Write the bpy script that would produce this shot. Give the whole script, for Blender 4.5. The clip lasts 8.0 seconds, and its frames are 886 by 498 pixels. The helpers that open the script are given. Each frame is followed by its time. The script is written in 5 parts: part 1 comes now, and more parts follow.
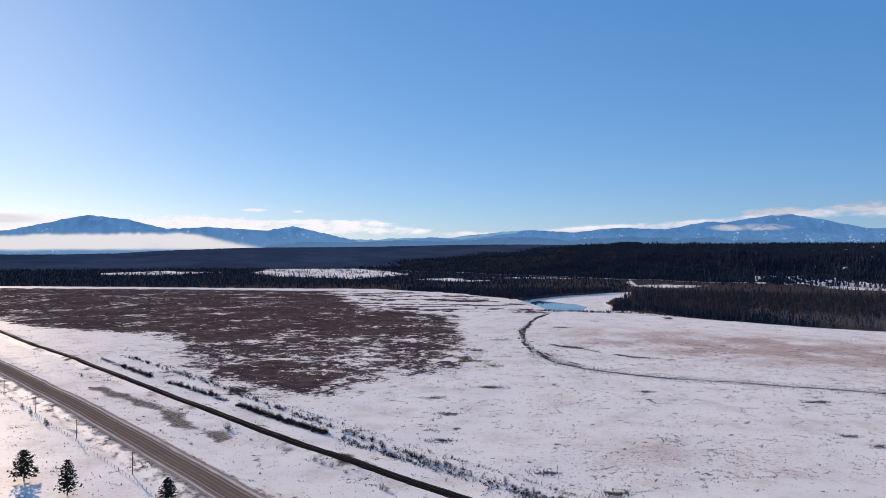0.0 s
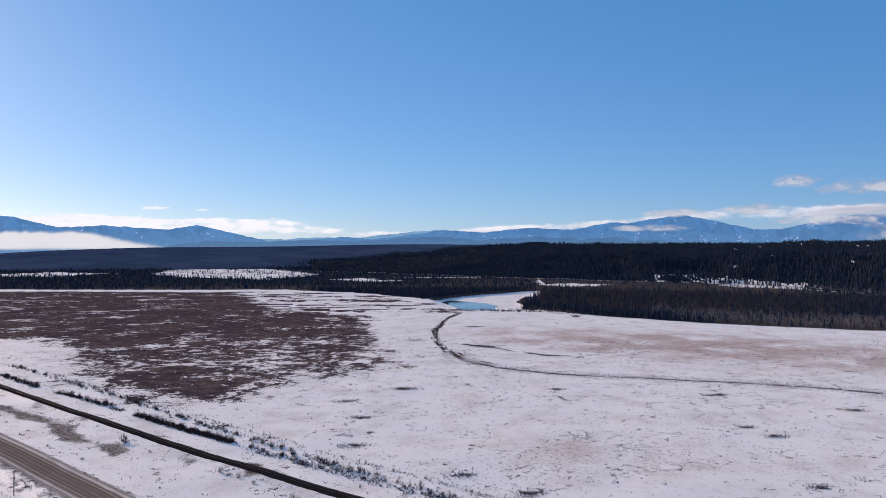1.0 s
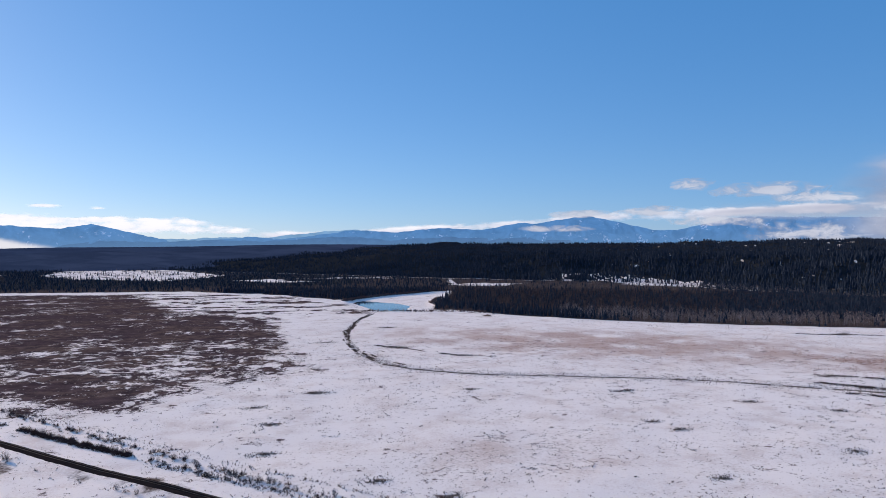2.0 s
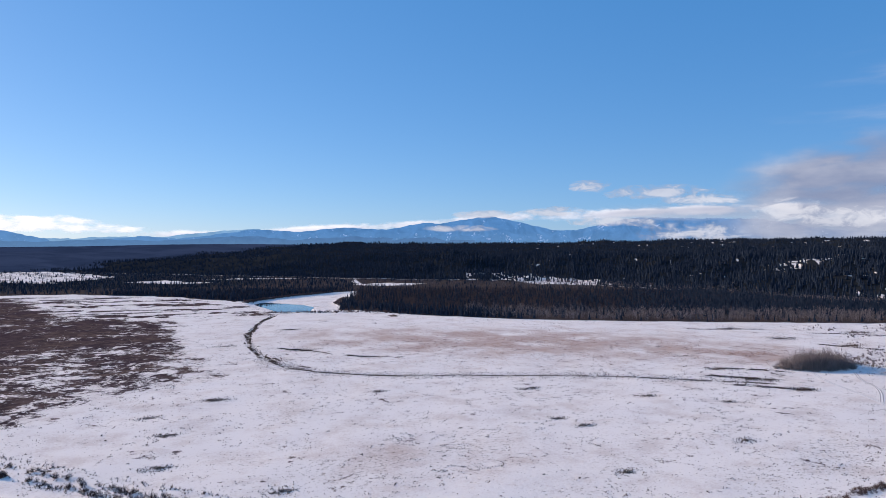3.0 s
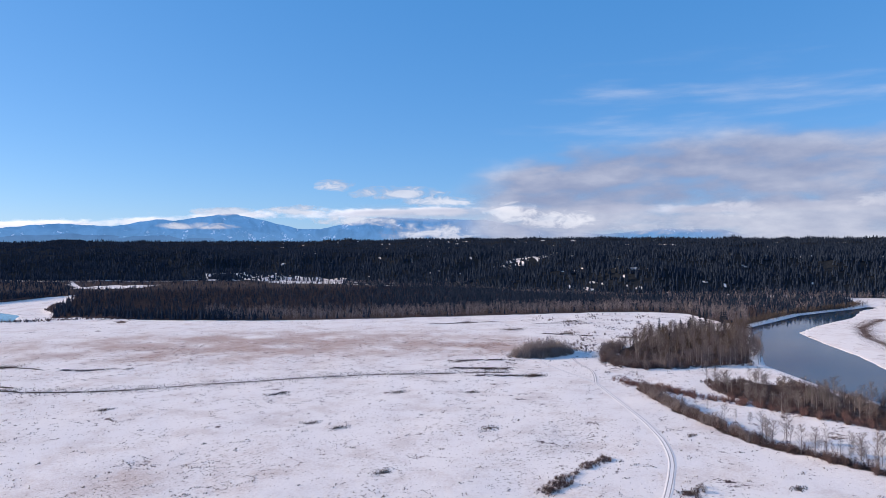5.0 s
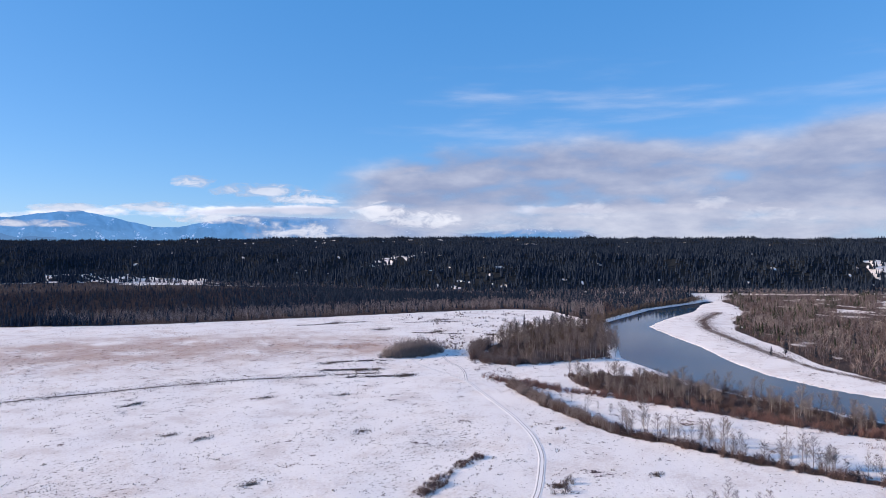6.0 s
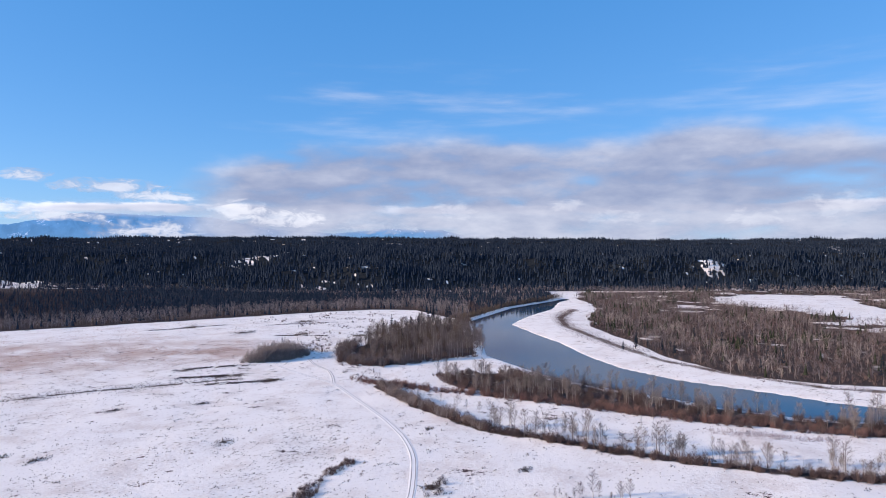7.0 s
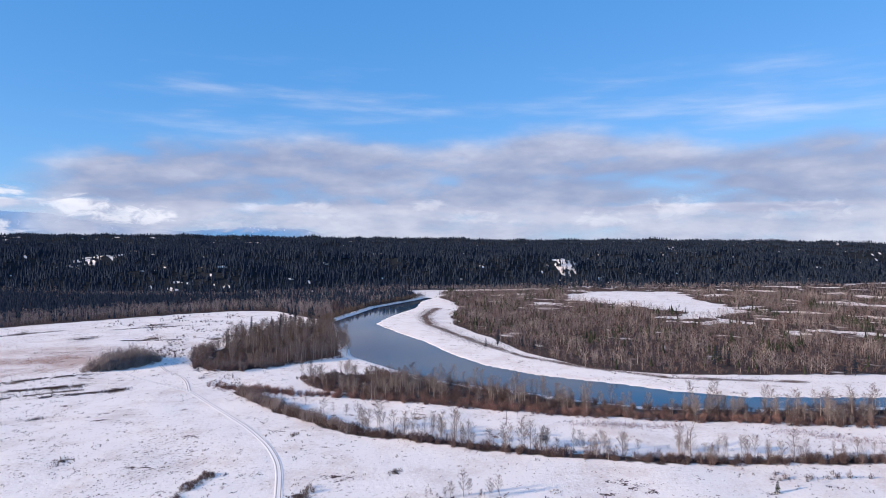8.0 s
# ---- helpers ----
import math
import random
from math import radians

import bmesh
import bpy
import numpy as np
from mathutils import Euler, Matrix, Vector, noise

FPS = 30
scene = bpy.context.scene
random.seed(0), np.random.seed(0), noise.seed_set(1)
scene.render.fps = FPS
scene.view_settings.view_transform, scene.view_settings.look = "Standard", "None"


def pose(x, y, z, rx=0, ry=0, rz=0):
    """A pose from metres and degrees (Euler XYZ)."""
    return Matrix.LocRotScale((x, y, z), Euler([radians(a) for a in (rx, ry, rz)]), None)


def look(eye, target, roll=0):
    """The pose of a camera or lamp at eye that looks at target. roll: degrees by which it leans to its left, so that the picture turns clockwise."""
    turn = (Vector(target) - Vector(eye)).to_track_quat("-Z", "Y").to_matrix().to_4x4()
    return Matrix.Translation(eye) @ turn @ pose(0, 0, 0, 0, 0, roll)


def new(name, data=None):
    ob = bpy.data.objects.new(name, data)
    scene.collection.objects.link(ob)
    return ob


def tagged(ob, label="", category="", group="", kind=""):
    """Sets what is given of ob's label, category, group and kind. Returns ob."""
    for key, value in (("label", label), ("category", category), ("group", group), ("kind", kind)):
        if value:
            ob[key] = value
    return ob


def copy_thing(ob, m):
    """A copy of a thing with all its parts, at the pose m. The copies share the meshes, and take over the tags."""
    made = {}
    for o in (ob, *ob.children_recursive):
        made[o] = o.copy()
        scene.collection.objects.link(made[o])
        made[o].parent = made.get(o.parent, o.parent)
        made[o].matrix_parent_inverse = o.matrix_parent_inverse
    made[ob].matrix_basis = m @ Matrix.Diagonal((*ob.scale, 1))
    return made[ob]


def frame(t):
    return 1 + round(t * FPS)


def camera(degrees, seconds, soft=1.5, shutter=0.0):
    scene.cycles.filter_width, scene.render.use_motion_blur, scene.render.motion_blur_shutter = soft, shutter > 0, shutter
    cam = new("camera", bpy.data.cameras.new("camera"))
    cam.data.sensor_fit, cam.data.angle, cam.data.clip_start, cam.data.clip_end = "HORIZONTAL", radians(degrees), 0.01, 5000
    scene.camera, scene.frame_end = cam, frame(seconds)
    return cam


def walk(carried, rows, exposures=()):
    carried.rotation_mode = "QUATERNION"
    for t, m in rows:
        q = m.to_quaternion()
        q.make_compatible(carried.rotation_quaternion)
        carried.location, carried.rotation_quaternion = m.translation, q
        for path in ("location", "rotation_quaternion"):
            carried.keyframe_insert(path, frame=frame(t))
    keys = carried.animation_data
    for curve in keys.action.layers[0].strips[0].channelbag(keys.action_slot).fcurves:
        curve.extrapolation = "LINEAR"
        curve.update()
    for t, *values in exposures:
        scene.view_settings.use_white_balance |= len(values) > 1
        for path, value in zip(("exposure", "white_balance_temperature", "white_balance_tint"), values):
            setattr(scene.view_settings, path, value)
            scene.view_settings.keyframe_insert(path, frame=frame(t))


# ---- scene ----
cam = camera(65.45, 8.0, 0.5)
UNIT = 2 / 3                          # metres to one unit of the plan below
# seconds, place in plan units, then yaw, pitch and roll in degrees
ROWS = [
    (0.0, 0.00, 0.00, 90.00, 0.00, 0.11, 0.15),
    (0.5, -0.50, 2.99, 89.99, -3.63, 0.12, 0.17),
    (1.0, -0.95, 5.97, 89.98, -7.35, 0.11, 0.14),
    (1.5, -1.28, 8.97, 89.99, -11.07, 0.12, 0.12),
    (3.0, -1.55, 18.00, 90.09, -22.64, 0.11, -0.00),
    (3.5, -1.35, 21.00, 90.11, -27.40, 0.10, 0.02),
    (4.0, -0.86, 24.04, 90.08, -32.78, 0.07, -0.06),
    (4.5, -0.04, 27.06, 90.03, -38.21, 0.04, -0.04),
    (6.0, 3.61, 35.88, 89.91, -54.63, -0.05, -0.03),
    (6.5, 5.09, 38.63, 89.89, -60.18, -0.05, 0.03),
    (7.0, 6.79, 41.22, 89.89, -65.86, -0.05, 0.06),
    (7.5, 8.62, 43.67, 89.89, -71.54, -0.09, 0.10),
    (8.0, 10.50, 46.05, 89.90, -77.31, -0.09, 0.21),
]
walk(cam, [(t, pose(UNIT * x, UNIT * y, UNIT * z, 90 + pitch, 0, yaw) @ pose(0, 0, 0, 0, 0, roll)) for t, x, y, z, yaw, pitch, roll in ROWS],
     [(0.0, 0.18, 7200, 15), (1.5, 0.21, 7050, 16), (3.0, 0.33, 7000, 15), (4.5, 0.44, 6950, 15), (6.0, 0.56, 6900, 15), (8.0, 0.62, 6900, 15)])

# ---- light ----
SUN_AZ, SUN_EL = -35.4, 17.0          # degrees clockwise from +y, and above the horizon
sky_world = bpy.data.worlds.new("winter_sky")
scene.world = sky_world
sky_world.use_nodes = True
wn = sky_world.node_tree.nodes
wl = sky_world.node_tree.links
sky = wn.new("ShaderNodeTexSky")
sky.sky_type, sky.sun_disc = "NISHITA", False
sky.sun_elevation, sky.sun_rotation = radians(SUN_EL), radians(SUN_AZ)
sky.altitude, sky.air_density, sky.dust_density, sky.ozone_density = 1500, 1.0, 0.5, 3.5
clear_blue = wn.new("ShaderNodeMix")
clear_blue.data_type = "RGBA"
clear_blue.inputs[0].default_value = 0.48
clear_blue.inputs[7].default_value = (0.02, 2.15, 6.2, 1)
wl.new(sky.outputs[0], clear_blue.inputs[6])
wl.new(clear_blue.outputs[2], wn["Background"].inputs[0])
wn["Background"].inputs[1].default_value = 0.112
sun = new("sun", bpy.data.lights.new("sun", "SUN"))
sun.data.energy, sun.data.angle, sun.data.color = 4.8, radians(0.6), (1.0, 0.80, 0.60)
sun_way = Vector((math.sin(radians(SUN_AZ)) * math.cos(radians(SUN_EL)), math.cos(radians(SUN_AZ)) * math.cos(radians(SUN_EL)), math.sin(radians(SUN_EL))))
sun.matrix_world = look(sun_way * 300, (0, 0, 0))


# ---- materials ----
class Mat:
    """A node material with short helpers."""

    def __init__(self, name):
        self.m = bpy.data.materials.new(name)
        self.m.use_nodes = True
        self.t = self.m.node_tree
        self.b = self.t.nodes["Principled BSDF"]
        self.out = self.t.nodes["Material Output"]

    def n(self, kind, **props):
        node = self.t.nodes.new(kind)
        for k, v in props.items():
            setattr(node, k, v)
        return node

    def link(self, a, b):
        self.t.links.new(a, b)

    def put(self, socket, value):
        if hasattr(value, "is_output"):
            self.link(value, socket)
        elif isinstance(value, tuple) and len(value) == 3 and socket.type == "RGBA":
            socket.default_value = (*value, 1)
        else:
            socket.default_value = value

    def coords(self, scale=(1, 1, 1), space="Object"):
        tc = self.n("ShaderNodeTexCoord")
        mp = self.n("ShaderNodeMapping")
        mp.inputs["Scale"].default_value = scale
        self.link(tc.outputs[space], mp.inputs[0])
        return mp.outputs[0]

    def noise(self, scale, detail=4, rough=0.55, vec=None, distortion=0.0):
        node = self.n("ShaderNodeTexNoise")
        node.inputs["Scale"].default_value, node.inputs["Detail"].default_value = scale, detail
        node.inputs["Roughness"].default_value, node.inputs["Distortion"].default_value = rough, distortion
        self.link(vec if vec is not None else self.coords(), node.inputs["Vector"])
        return node.outputs[0]

    def math(self, op, a, b=0.0, c=0.0, clamp=False):
        node = self.n("ShaderNodeMath", operation=op, use_clamp=clamp)
        for s, v in zip(node.inputs, (a, b, c)):
            self.put(s, v)
        return node.outputs[0]

    def step(self, v, lo, hi):
        node = self.n("ShaderNodeMapRange", interpolation_type="SMOOTHSTEP")
        self.put(node.inputs[0], v)
        self.put(node.inputs[1], lo)
        self.put(node.inputs[2], hi)
        return node.outputs[0]

    def mix(self, fac, a, b):
        node = self.n("ShaderNodeMix", data_type="RGBA")
        self.put(node.inputs[0], fac)
        self.put(node.inputs[6], a)
        self.put(node.inputs[7], b)
        return node.outputs[2]

    def attr(self, name):
        node = self.n("ShaderNodeAttribute", attribute_name=name)
        return node.outputs["Fac"]

    def island(self):
        return self.n("ShaderNodeNewGeometry").outputs["Random Per Island"]

    def one(self):
        return self.n("ShaderNodeObjectInfo").outputs["Random"]

    def bump(self, height, strength=0.3, distance=0.1):
        node = self.n("ShaderNodeBump")
        node.inputs["Strength"].default_value, node.inputs["Distance"].default_value = strength, distance
        self.link(height, node.inputs["Height"])
        self.link(node.outputs[0], self.b.inputs["Normal"])

    def matte(self, colour):
        """A plain diffuse surface, without sheen."""
        d = self.n("ShaderNodeBsdfDiffuse")
        self.put(d.inputs[0], colour)
        if self.b.inputs["Normal"].is_linked:
            self.link(self.b.inputs["Normal"].links[0].from_socket, d.inputs["Normal"])
        self.link(d.outputs[0], self.out.inputs[0])
        self.t.nodes.remove(self.b)
        return self.m

    def done(self, colour, rough=0.8, **more):
        self.put(self.b.inputs["Base Color"], colour)
        self.put(self.b.inputs["Roughness"], rough)
        for k, v in more.items():
            self.put(self.b.inputs[k.replace("_", " ")], v)
        return self.m


def ground_material():
    m = Mat("snowy_ground")
    fine = m.noise(0.55, 5, 0.65)
    mid = m.noise(0.09, 5, 0.6)
    wide = m.noise(0.016, 4, 0.55)
    snow = m.mix(wide, (0.79, 0.76, 0.74), (0.86, 0.83, 0.81))
    # faint tan mottling where the snow is thinnest
    thin = m.step(m.math("ADD", m.math("MULTIPLY", m.noise(0.035, 5, 0.7), 0.6), m.math("MULTIPLY", m.noise(0.8, 5, 0.8), 0.4)), 0.47, 0.62)
    snow = m.mix(m.math("MULTIPLY", thin, 0.5), snow, (0.54, 0.45, 0.41))
    # rusty grass showing through thin snow
    rust = m.step(m.math("ADD", m.math("MULTIPLY", m.math("ADD", m.math("MULTIPLY", m.noise(1.2, 5, 0.85), 0.65), m.math("MULTIPLY", m.noise(0.16, 4, 0.7), 0.2)), 0.85), m.math("MULTIPLY", m.attr("rusty"), 0.36)), 0.48, 0.76)
    colour = m.mix(m.math("MULTIPLY", rust, 0.8), snow, m.mix(mid, (0.34, 0.215, 0.18), (0.48, 0.35, 0.305)))
    # sparse stubble
    stub = m.step(m.math("ADD", m.math("ADD", m.math("MULTIPLY", m.noise(0.42, 4, 0.7), 0.75), m.math("MULTIPLY", m.noise(1.5, 4, 0.8), 0.25)), m.math("MULTIPLY", m.attr("stubble"), 0.10)), 0.645, 0.69)
    colour = m.mix(m.math("MULTIPLY", stub, 0.75), colour, (0.20, 0.17, 0.14))
    # marsh with melting snow
    melt = m.noise(0.045, 6, 0.68, distortion=0.4)
    speck = m.noise(0.22, 4, 0.7)
    tuft = m.noise(1.3, 4, 0.75)
    wet = m.math("ADD", m.math("ADD", melt, m.math("ADD", m.math("MULTIPLY", m.math("SUBTRACT", speck, 0.5), 0.8), m.math("MULTIPLY", m.math("SUBTRACT", tuft, 0.5), 0.45))), m.math("MULTIPLY", m.attr("marsh"), 0.5))
    bog = m.step(wet, 0.66, 0.72)
    sedge = m.mix(m.step(m.math("ADD", m.math("MULTIPLY", tuft, 0.5), m.math("MULTIPLY", mid, 0.5)), 0.38, 0.66), (0.042, 0.031, 0.035), m.mix(m.step(wide, 0.4, 0.62), (0.108, 0.077, 0.084), (0.168, 0.120, 0.106)))
    # snow left lying in the hollows between the tussocks
    pan = m.math("ADD", m.math("MULTIPLY", m.noise(0.075, 5, 0.6, distortion=0.6), 0.75), m.math("MULTIPLY", m.noise(0.45, 4, 0.7), 0.25))
    fleck = m.step(m.math("SUBTRACT", pan, m.math("MULTIPLY", m.step(m.attr("marsh"), 0.55, 0.95), 0.09)), 0.525, 0.575)
    colour = m.mix(m.math("MULTIPLY", bog, m.math("SUBTRACT", 1.0, m.math("MULTIPLY", fleck, 0.85))), colour, sedge)
    # forest floor
    wood = m.step(m.math("ADD", m.math("MULTIPLY", mid, 0.35), m.attr("floor_litter")), 0.45, 0.75)
    colour = m.mix(wood, colour, m.mix(fine, (0.034, 0.028, 0.028), (0.105, 0.083, 0.078)))
    # darker, cooler tone over the spruce uplands and the far left
    dark_floor = m.step(m.math("ADD", m.math("MULTIPLY", mid, 0.35), m.attr("dark_floor")), 0.45, 0.75)
    colour = m.mix(dark_floor, colour, m.mix(fine, (0.012, 0.016, 0.021), (0.030, 0.034, 0.039)))
    # bare earth of ditches, banks and verges
    earth = m.step(m.math("ADD", m.math("MULTIPLY", fine, 0.5), m.attr("earth")), 0.6, 0.95)
    colour = m.mix(earth, colour, m.mix(mid, (0.055, 0.045, 0.042), (0.16, 0.12, 0.10)))
    m.bump(m.math("ADD", m.math("MULTIPLY", m.noise(0.45, 5, 0.65), 1.15), m.math("MULTIPLY", m.noise(1.6, 4, 0.65), 0.4)), 0.44, 0.45)
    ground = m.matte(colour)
    # a faint gloss on the snow crust alone
    crust = m.n("ShaderNodeBsdfGlossy")
    crust.inputs["Roughness"].default_value = 0.5
    light = m.n("ShaderNodeRGBToBW")
    m.link(colour, light.inputs[0])
    layer = m.n("ShaderNodeMixShader")
    m.link(m.math("MULTIPLY", m.step(light.outputs[0], 0.5, 0.7), 0.028), layer.inputs[0])
    m.link(m.out.inputs[0].links[0].from_socket, layer.inputs[1])
    m.link(crust.outputs[0], layer.inputs[2])
    m.link(layer.outputs[0], m.out.inputs[0])
    return ground


def plant_material(name, dark, light, by_island=True):
    m = Mat(name)
    v = m.island() if by_island else m.one()
    colour = m.mix(m.math("ADD", m.math("MULTIPLY", v, 0.7), m.math("MULTIPLY", m.noise(0.25, 3), 0.3)), dark, light)
    return m.matte(colour)


def water_material():
    m = Mat("river_water")
    m.bump(m.math("ADD", m.noise(0.9, 3, 0.5), m.math("MULTIPLY", m.noise(0.05, 3, 0.5), 2.0)), 0.022, 0.16)
    return m.done((0.006, 0.048, 0.098), 0.05, IOR=1.33, Specular_IOR_Level=0.28)


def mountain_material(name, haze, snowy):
    """A far range: its surface glows with painted haze, paler towards its foot."""
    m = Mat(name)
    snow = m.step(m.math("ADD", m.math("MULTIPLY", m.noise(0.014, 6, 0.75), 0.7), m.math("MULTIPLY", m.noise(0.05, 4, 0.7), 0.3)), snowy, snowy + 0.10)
    # noise tones painted as light and dark relief on the slopes
    fold_shading = m.noise(0.010, 5, 0.6, m.coords((1, 1, 0.5)), 1.2)
    colour = m.mix(snow, m.mix(fold_shading, (0.03, 0.05, 0.08), (0.06, 0.09, 0.12)), (0.6, 0.65, 0.75))
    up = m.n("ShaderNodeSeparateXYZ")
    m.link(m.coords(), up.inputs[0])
    # blue haze given to the slopes as their own emission
    air = m.mix(m.step(fold_shading, 0.3, 0.7), tuple(0.82 * h for h in haze), tuple(1.15 * h + 0.012 for h in haze))
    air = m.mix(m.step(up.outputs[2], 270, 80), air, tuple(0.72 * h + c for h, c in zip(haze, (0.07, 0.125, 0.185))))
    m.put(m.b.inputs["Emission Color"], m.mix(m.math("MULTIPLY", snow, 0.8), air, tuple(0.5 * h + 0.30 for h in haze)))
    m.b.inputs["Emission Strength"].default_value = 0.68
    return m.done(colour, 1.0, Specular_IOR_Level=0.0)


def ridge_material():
    """Wooded hills whose own surface emits the blue haze of the distance."""
    m = Mat("hazy_wooded_ridge")
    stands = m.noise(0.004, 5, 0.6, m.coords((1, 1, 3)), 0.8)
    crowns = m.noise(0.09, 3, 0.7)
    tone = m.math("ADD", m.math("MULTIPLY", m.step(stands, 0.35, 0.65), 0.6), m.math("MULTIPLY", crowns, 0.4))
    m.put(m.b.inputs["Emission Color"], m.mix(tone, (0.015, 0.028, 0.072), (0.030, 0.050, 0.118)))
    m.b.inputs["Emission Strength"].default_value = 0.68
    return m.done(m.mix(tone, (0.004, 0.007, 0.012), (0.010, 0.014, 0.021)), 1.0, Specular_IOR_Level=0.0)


def cloud_material(name, wide, lumps, soft_lo, soft_hi, fine_share, lit_lo=0.25, lit_hi=1.0, glow=0.74):
    m = Mat(name)
    uv = m.coords(space="UV")
    # direction coordinates: azimuth and height in degrees
    stretch = m.n("ShaderNodeMapping")
    stretch.inputs["Scale"].default_value = (*wide, 1)
    m.link(uv, stretch.inputs[0])
    big = m.noise(1.0, 5, 0.48, stretch.outputs[0], 0.2)
    puff = m.n("ShaderNodeMapping")
    puff.inputs["Scale"].default_value = (*lumps, 1)
    m.link(uv, puff.inputs[0])
    lump = m.noise(1.0, 6, 0.55, puff.outputs[0], 0.1)
    dens = m.math("ADD", m.math("ADD", m.math("MULTIPLY", big, 1 - fine_share), m.math("MULTIPLY", lump, fine_share)), m.math("MULTIPLY", m.attr("bank"), 0.55))
    alpha = m.math("MULTIPLY", m.step(dens, soft_lo, soft_hi), m.attr("cover"))
    curl = m.n("ShaderNodeMapping")
    curl.inputs["Scale"].default_value = (0.65, 1.45, 1)
    m.link(uv, curl.inputs[0])
    knob = m.noise(1.0, 7, 0.6, curl.outputs[0], 0.6)
    heap = m.step(m.math("ADD", m.attr("puff"), m.math("MULTIPLY", m.math("SUBTRACT", knob, 0.5), 2.7)), 0.0, 0.95)
    alpha = m.math("MAXIMUM", alpha, m.math("MULTIPLY", heap, 0.8))
    # sunlit and shaded cloud tones painted as emission, from noise and stored masks
    lit = m.step(m.math("ADD", m.math("ADD", m.math("MULTIPLY", lump, 0.30), m.math("MULTIPLY", big, 0.45)), m.math("MULTIPLY", m.math("MAXIMUM", m.attr("lit"), m.math("MULTIPLY", heap, m.attr("gleam"))), 0.55)), lit_lo, lit_hi)
    em = m.n("ShaderNodeEmission")
    m.link(m.mix(lit, (0.235, 0.305, 0.50), (0.86, 0.92, 1.03)), em.inputs[0])
    em.inputs[1].default_value = glow
    tr = m.n("ShaderNodeBsdfTransparent")
    mixer = m.n("ShaderNodeMixShader")
    m.link(alpha, mixer.inputs[0])
    m.link(tr.outputs[0], mixer.inputs[1])
    m.link(em.outputs[0], mixer.inputs[2])
    m.link(mixer.outputs[0], m.out.inputs[0])
    return m.m


def plain_material(name, dark, light, scale=1.0, rough=0.85, metal=0.0, relief=0.2):
    m = Mat(name)
    grain = m.noise(scale, 5, 0.6)
    m.bump(grain, relief, 0.05)
    colour = m.mix(m.math("ADD", m.math("MULTIPLY", grain, 0.6), m.math("MULTIPLY", m.noise(scale * 0.13, 3), 0.4)), dark, light)
    return m.done(colour, rough, Metallic=metal) if metal else m.matte(colour)


GROUND = ground_material()
WATER = water_material()
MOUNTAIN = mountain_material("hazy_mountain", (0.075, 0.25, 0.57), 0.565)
FAR_RANGE = mountain_material("hazy_far_range", (0.20, 0.42, 0.70), 0.58)
FOOTHILL = mountain_material("hazy_foothill", (0.055, 0.17, 0.39), 0.70)
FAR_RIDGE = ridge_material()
HIGH_CLOUD = cloud_material("streak_cloud", (0.055, 0.50), (0.17, 1.15), 0.60, 1.04, 0.4)
LOW_CLOUD = cloud_material("layered_cloud", (0.14, 1.1), (0.8, 2.2), 0.66, 0.90, 0.62, glow=0.92)
CLOUD = cloud_material("bank_cloud", (0.075, 0.30), (0.30, 0.75), 0.58, 0.98, 0.35, 0.24, 0.86)
# blue put into the spruce colour for far haze and against the warm sun
SPRUCE = plant_material("haze_tinted_spruce", (0.012, 0.020, 0.036), (0.029, 0.041, 0.062))
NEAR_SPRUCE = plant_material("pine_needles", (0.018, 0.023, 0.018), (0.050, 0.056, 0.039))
BARE = plant_material("bare_twigs", (0.074, 0.063, 0.068), (0.225, 0.193, 0.203))
DIM_TWIGS = plant_material("dark_poplar_twigs", (0.042, 0.033, 0.030), (0.165, 0.132, 0.112))
FINE_TWIGS = plant_material("fine_grey_twigs", (0.10, 0.086, 0.086), (0.28, 0.245, 0.24))
RUST_GRASS = plant_material("rusty_grass", (0.26, 0.13, 0.09), (0.50, 0.31, 0.23))
ASPEN = plant_material("aspen_twigs", (0.13, 0.112, 0.113), (0.36, 0.315, 0.31))
BARK = plant_material("poplar_bark", (0.21, 0.195, 0.19), (0.43, 0.40, 0.39))
WILLOW = plant_material("willow_stems", (0.062, 0.046, 0.047), (0.175, 0.126, 0.124))
RED_WILLOW = plant_material("red_willow_stems", (0.105, 0.060, 0.058), (0.27, 0.17, 0.16))
GREY_TWIGS = plant_material("grey_aspen_twigs", (0.098, 0.088, 0.096), (0.295, 0.262, 0.277))
BELT_TWIGS = plant_material("dark_belt_twigs", (0.036, 0.028, 0.031), (0.115, 0.090, 0.096))
SEDGE = plant_material("dry_sedge", (0.064, 0.052, 0.047), (0.19, 0.150, 0.130))
DARK_SHRUB = plant_material("dark_shrub_stems", (0.034, 0.024, 0.025), (0.112, 0.076, 0.074))
PINE_BARK = plain_material("pine_bark", (0.05, 0.035, 0.025), (0.12, 0.08, 0.06), 6)
ASPHALT = plain_material("salted_asphalt", (0.138, 0.103, 0.090), (0.255, 0.200, 0.172), 0.35)
SHOULDER = plain_material("gravel_shoulder", (0.16, 0.13, 0.11), (0.42, 0.38, 0.36), 0.5)
DITCH_MUD = plain_material("ditch_mud", (0.035, 0.028, 0.027), (0.12, 0.095, 0.085), 0.6)
BALLAST = plain_material("rail_ballast", (0.012, 0.010, 0.011), (0.036, 0.029, 0.029), 1.2)
STEEL = plain_material("worn_rail_steel", (0.06, 0.045, 0.04), (0.12, 0.09, 0.08), 3, 0.6, 0.4)
TIMBER = plain_material("weathered_timber", (0.06, 0.045, 0.035), (0.15, 0.115, 0.09), 3)
CREOSOTE = plain_material("creosoted_sleeper", (0.016, 0.013, 0.013), (0.042, 0.034, 0.032), 3)
